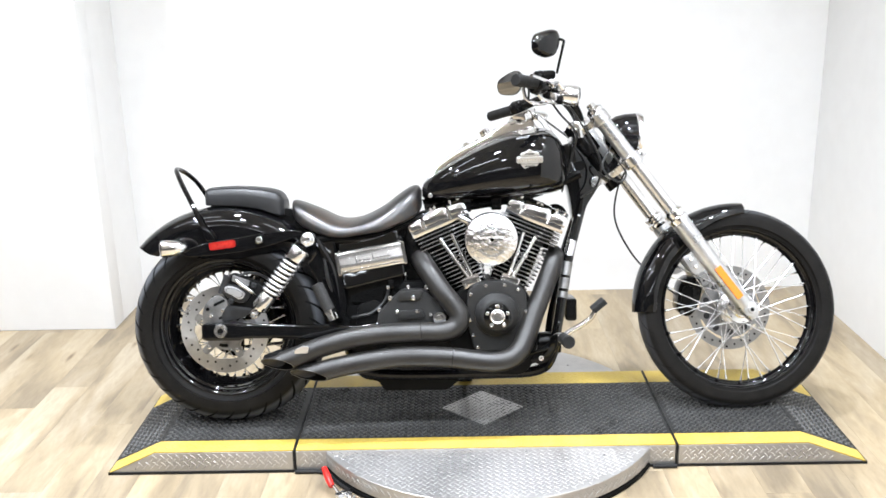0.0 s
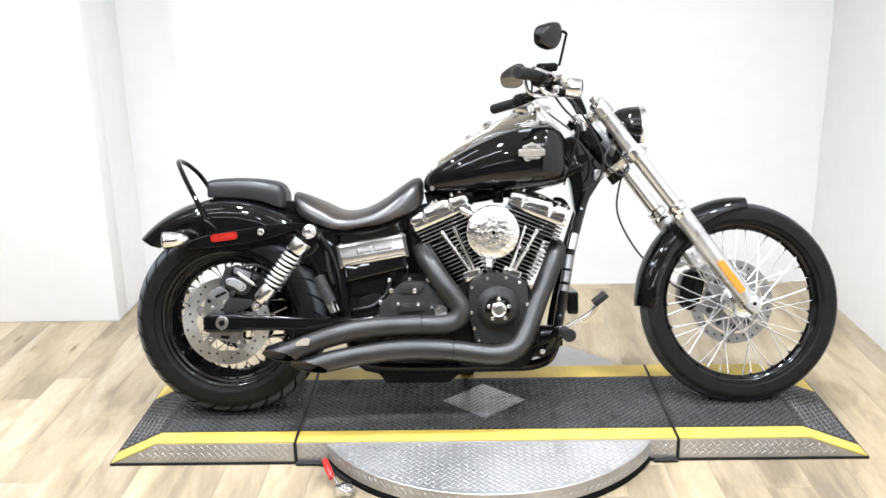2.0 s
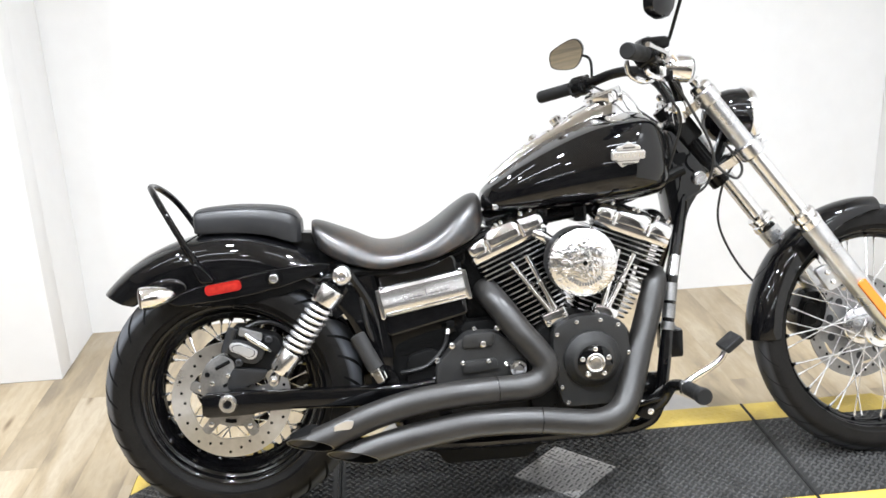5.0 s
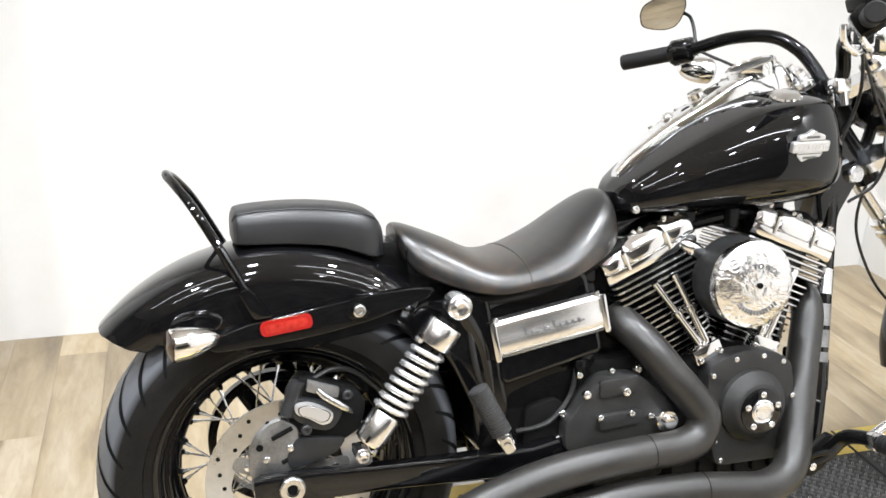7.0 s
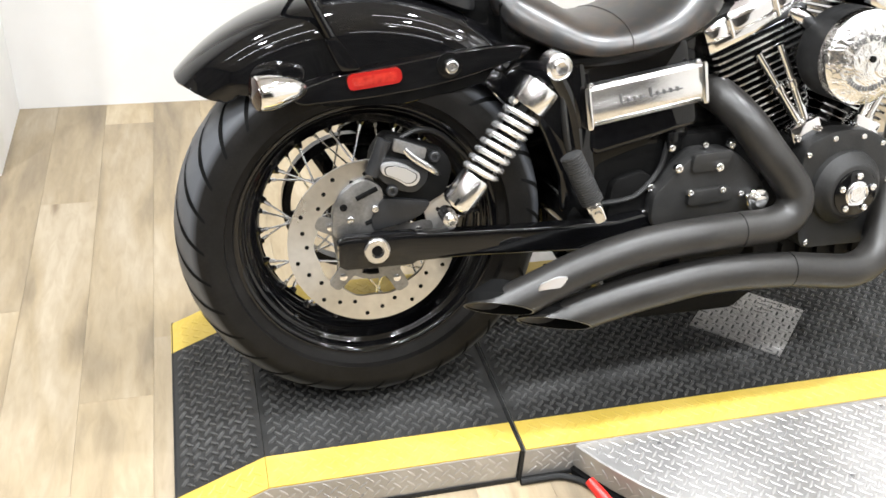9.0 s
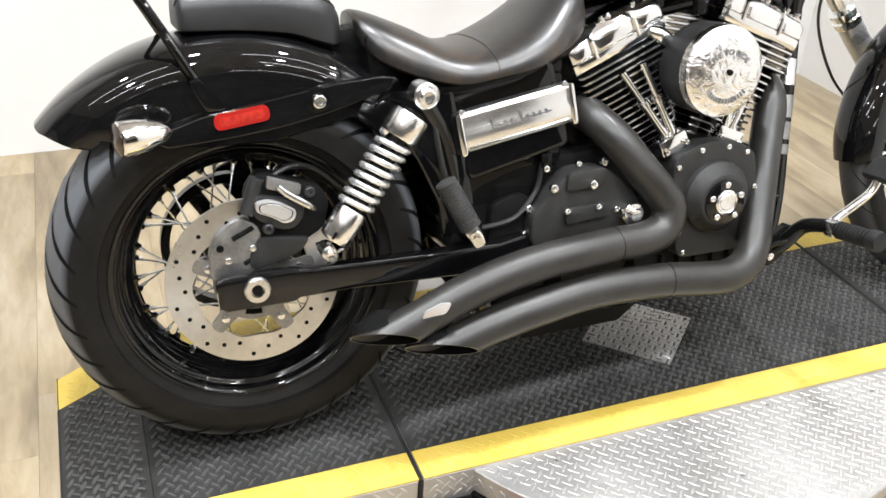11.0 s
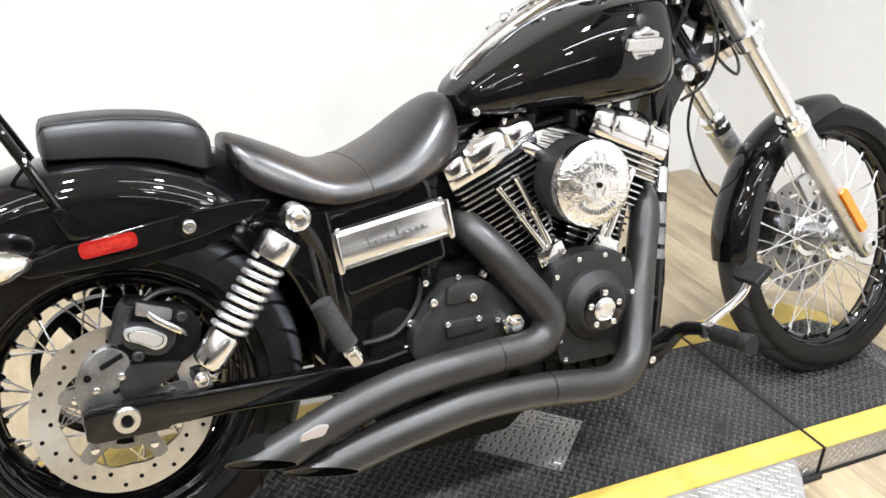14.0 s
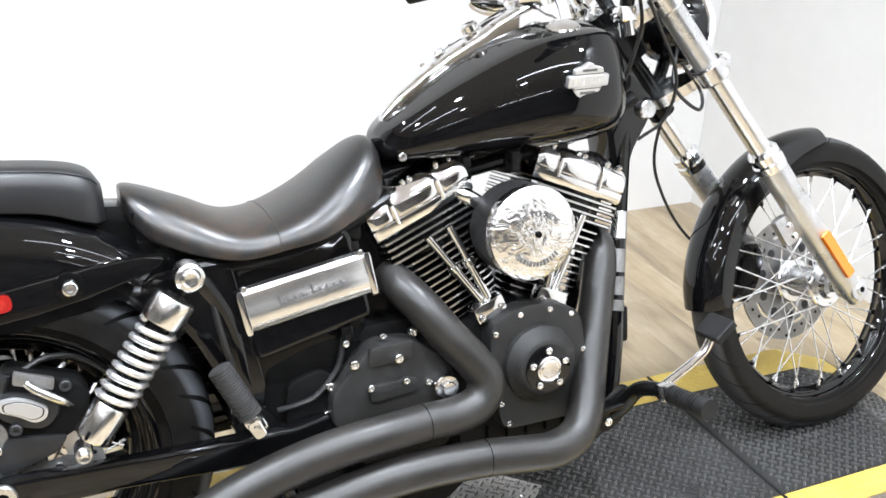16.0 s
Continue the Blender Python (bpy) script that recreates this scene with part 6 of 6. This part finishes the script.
# brake caliper and hose on the left of the front wheel
fcal = prism(rounded([(1.525, 0.318), (1.535, 0.41), (1.562, 0.438), (1.612, 0.43), (1.617, 0.385), (1.602, 0.33), (1.568, 0.29)], 0.02), 0.075, 0.145, 0.006)
fc_ = part("front_caliper", fcal, M_BLACK, bike, "black front brake caliper")
part("caliper_boss", prism(rounded([(1.538, 0.335), (1.55, 0.405), (1.582, 0.405), (1.582, 0.345)], 0.012), 0.066, 0.08, 0.004), M_WRINKLE, fc_)
bolts(fc_, [(1.60, 0.074, 0.415), (1.545, 0.074, 0.31)], 0.008, 0.006, M_BRACKET)
part("brake_hose", sweep([(1.34, 0.03, 0.80), (1.322, 0.06, 0.748), (1.313, 0.08, 0.66), (1.338, 0.09, 0.582), (1.40, 0.1, 0.488), (1.494, 0.1, 0.401), (1.545, 0.1, 0.36)], 0.0034, 8, 8), M_HOSE, fc_, "thin black brake hose")

# ---- handlebar, grips, mirrors and controls ----
inv = FRONT_M.inverted()


def steered(x, y, z):
    """A place on the motorcycle as it stands, in the front end's axes."""
    return inv @ Vector((x, y, z))


RG, LG = steered(0.950, -0.372, 1.078), steered(0.905, 0.420, 1.022)
RGI, LGI = steered(1.035, -0.255, 1.075), steered(1.012, 0.31, 1.045)
bar = fpart("handlebar", sweep([RG, RGI, steered(1.085, -0.17, 1.068), steered(1.125, -0.10, 1.058), steered(1.152, -0.05, 1.036), steered(1.178, -0.02, 0.995), steered(1.190, 0.005, 0.962), steered(1.192, 0.035, 0.955), steered(1.192, 0.06, 0.965), steered(1.182, 0.08, 0.998), steered(1.160, 0.105, 1.036), steered(1.13, 0.155, 1.066), steered(1.08, 0.235, 1.068), LGI, LG], 0.0145, 16, 8), M_BLACK, "black cruiser handlebar")
for g0, g1, s in ((RG, RGI, -1), (LG, LGI, 1)):
    d = g1 - g0
    L = d.length
    m = Matrix.Translation(g0) @ d.to_track_quat("Z", "Y").to_matrix().to_4x4()
    part("grip", lathe([(0.0, -0.004), (0.016, -0.004), (0.0185, 0.0), (0.0185, L * 0.72), (0.021, L * 0.74), (0.021, L * 0.78), (0.0, L * 0.78)], 24, "z"), M_RUBBER, bar, "black rubber grip", m)
    sh_ = part("switch_housing", lathe([(0.0, L * 0.76), (0.024, L * 0.76), (0.029, L * 0.82), (0.029, L * 1.0), (0.022, L * 1.08), (0.0, L * 1.08)], 20, "z"), M_BLACK, bar, "black switch housing", m)
    pod = part("switch_pod", box(0, 0, 0, 0.05, 0.046, 0.058, 0.01, 3), M_BLACK, sh_, "black switch pod", Matrix.Translation((0.004, 0.0, L * 0.91)))
    for k, (by, bz) in enumerate(((-0.012, -0.014), (0.012, -0.012), (0.0, 0.014))):
        part("switch_button", box(-0.026, by, bz, 0.008, 0.014, 0.016, 0.003), M_RUBBER, pod)
        part("switch_button", box(by, -0.024, bz, 0.014, 0.008, 0.016, 0.003), M_RUBBER, pod)
    lev0 = g1 + (steered(1.06, 0, 1.0) - steered(1.0, 0, 1.012)) * 0.55
    lev1 = g0 + (steered(1.06, 0, 1.0) - steered(1.0, 0, 0.985)) * 0.75
    part("lever", sweep([lev0, lev0.lerp(lev1, 0.35) + Vector((0.012, 0, -0.006)), lev1], [0.007, 0.006, 0.006], 10, 6), M_CHROME, bar, "chrome lever")


mc = part("master_cylinder", prism(rounded([(1.010, 1.108), (1.016, 1.114), (1.070, 1.116), (1.078, 1.108), (1.076, 1.090), (1.018, 1.086)], 0.006), -0.275, -0.22, 0.004), M_BLACK, bike, "black brake master cylinder with flat lid")
part("lid_screw", hexbolt(0.004, 0.003), M_STEEL, mc, m=Matrix.Translation((1.03, -0.262, 1.1145)) @ Matrix.Rotation(radians(-90), 4, "X"))
part("lever_perch", prism(rounded([(1.034, 1.090), (1.088, 1.088), (1.092, 1.080), (1.076, 1.066), (1.036, 1.068)], 0.006), -0.27, -0.225, 0.004), M_SATIN, mc, "bright lever perch")
part("perch_stay", rod((1.082, -0.25, 1.086), (1.104, -0.24, 1.060), 0.0055), M_CHROME, mc)
part("clamp_screw", hexbolt(0.006, 0.006), M_CHROME, mc, m=pose(1.06, -0.27, 1.078))
for pts in ([(0.978, -0.262, 1.066), (0.980, -0.26, 1.052), (0.988, -0.256, 1.032), (1.015, -0.25, 1.017), (1.05, -0.22, 1.02)], [(1.018, -0.258, 1.07), (1.021, -0.256, 1.058), (1.030, -0.25, 1.038), (1.055, -0.24, 1.023), (1.085, -0.2, 1.023)]):
    part("throttle_elbow", sweep(pts, 0.0062, 12, 6), M_CHROME, bar.parent, "chrome throttle cable elbow")
for k, (x, y, z) in enumerate(((1.052, -0.225, 1.045), (1.075, -0.2, 1.04), (1.095, -0.19, 1.03))):
    part("control_block", bevel(box(x, y, z, 0.024, 0.03, 0.026), 0.005), (M_BLACK, M_SATIN, M_BLACK)[k], bike, "small control fitting")


def bend_mirror(s, centre, yaw, pitch, stem):
    me = bmesh.new()
    outline = [(-0.064, -0.004), (-0.056, -0.036), (0.0, -0.048), (0.036, -0.035), (0.059, 0.010), (0.048, 0.040), (0.022, 0.046), (-0.018, 0.034), (-0.052, 0.018)]
    pts = [(q[0] * 0.88, q[1] * 0.92) for q in spline([*outline, outline[0]], 4)[:-1]]
    rings = []
    for k, (sc, dep) in enumerate(((1.0, 0.0), (1.0, 0.012), (0.93, 0.022), (0.72, 0.031), (0.4, 0.036))):
        rings.append([(x * sc, z * sc, dep) for x, z in pts])
    skin(me, rings)
    # local frame: x across the glass, y up, z away from the rider
    m = Matrix.Translation(steered(*centre)) @ RAKED.inverted() @ Matrix.Rotation(radians(yaw), 4, "Z") @ Matrix.Rotation(radians(pitch), 4, "Y") @ Matrix(((0, 0, 1, 0), (-s, 0, 0, 0), (0, 1, 0, 0), (0, 0, 0, 1)))
    mo = fpart("mirror", me, M_GLOSS, "black teardrop mirror on a bent stem", None, m)
    g = bmesh.new()
    skin(g, [[(x * 0.95, z * 0.95, -0.001) for x, z in pts], [(x * 0.95, z * 0.95, 0.002) for x, z in pts]])
    part("mirror_glass", g, M_MIRROR, mo, "mirror glass")
    mi = m.inverted()
    part("mirror_stem", sweep([mi @ steered(*q) for q in stem], 0.0042, 10, 6), M_BLACK, mo, "bent black stem")
    return mo


bend_mirror(-1, (1.040, -0.295, 1.194), -50, 4, [(1.048, -0.29, 1.203), (1.085, -0.29, 1.2045), (1.096, -0.289, 1.203), (1.101, -0.2885, 1.197), (1.099, -0.286, 1.188), (1.091, -0.268, 1.148), (1.083, -0.25, 1.108)])
bend_mirror(1, (0.977, 0.36, 1.138), 54, -18, [(1.0, 0.36, 1.137), (1.035, 0.355, 1.13), (1.045, 0.345, 1.11), (1.04, 0.32, 1.06)])

for s, c0 in ((-1, (1.135, -0.17, 1.046)), (1, (1.085, 0.372, 1.0))):
    sgm = Matrix.Translation(steered(*c0)) @ RAKED.inverted() @ Matrix.Rotation(radians(4 - STEER), 4, "Z") @ Matrix.Rotation(radians(6), 4, "Y")
    sg = fpart("front_turn_signal", lathe([(0.0, -0.062), (0.01, -0.06), (0.02, -0.05), (0.028, -0.03), (0.0325, -0.006), (0.0325, 0.018), (0.030, 0.022), (0.0, 0.022)], 28, "x"), M_CHROME, "chrome bullet front turn signal", None, sgm)
    part("lens", lathe([(0.029, 0.022), (0.027, 0.027), (0.0, 0.03)], 24, "x"), M_GLASS, sg)
    part("signal_stalk", rod((-0.02, 0, 0), (-0.05, 0.02 * -s, 0.03), 0.008), M_CHROME, sg)

# risers, cables and wiring round the neck
for s in (-1, 1):
    base, head = steered(1.185, 0.034 + s * 0.045, 0.918), steered(1.178, 0.034 + s * 0.045, 0.958)
    riser = fpart("bar_riser", rod(base, head, 0.016, 16), M_CHROME, "chrome bar riser")
    part("riser_clamp", bevel(box(0, 0, 0, 0.04, 0.03, 0.032), 0.007, 3), M_CHROME, riser, "chrome bar clamp", Matrix.Translation(head) @ RAKED.inverted())
    part("clamp_screw", rod(head + Vector((-0.016, 0, 0.01)), head + Vector((-0.028, 0, 0.014)), 0.006, 10), M_CHROME, riser)
cables = [
    [(1.06, -0.2, 1.06), (1.12, -0.14, 1.03), (1.19, -0.1, 0.94), (1.24, -0.09, 0.84), (1.23, -0.07, 0.76), (1.18, -0.05, 0.72)],
    [(1.05, -0.22, 1.05), (1.1, -0.17, 0.99), (1.16, -0.09, 0.93), (1.15, -0.06, 0.85), (1.12, -0.03, 0.74)],
    [(1.03, 0.28, 1.04), (1.1, 0.17, 0.98), (1.2, 0.08, 0.88), (1.22, 0.06, 0.78)],
    [(1.29, -0.03, 0.90), (1.25, -0.07, 0.82), (1.30, -0.08, 0.77), (1.33, -0.05, 0.80), (1.29, -0.04, 0.86)],
]
for k, pts in enumerate(cables):
    part("cable", sweep(pts, 0.0035, 8, 8), M_HOSE, bike, "black control cable")
part("horn_cover", lathe([(0.0, -0.02), (0.03, -0.018), (0.04, -0.005), (0.04, 0.02), (0.0, 0.02)], 28, "y"), M_BLACK, bike, "", pose(1.10, 0.0, 0.66))
planks()
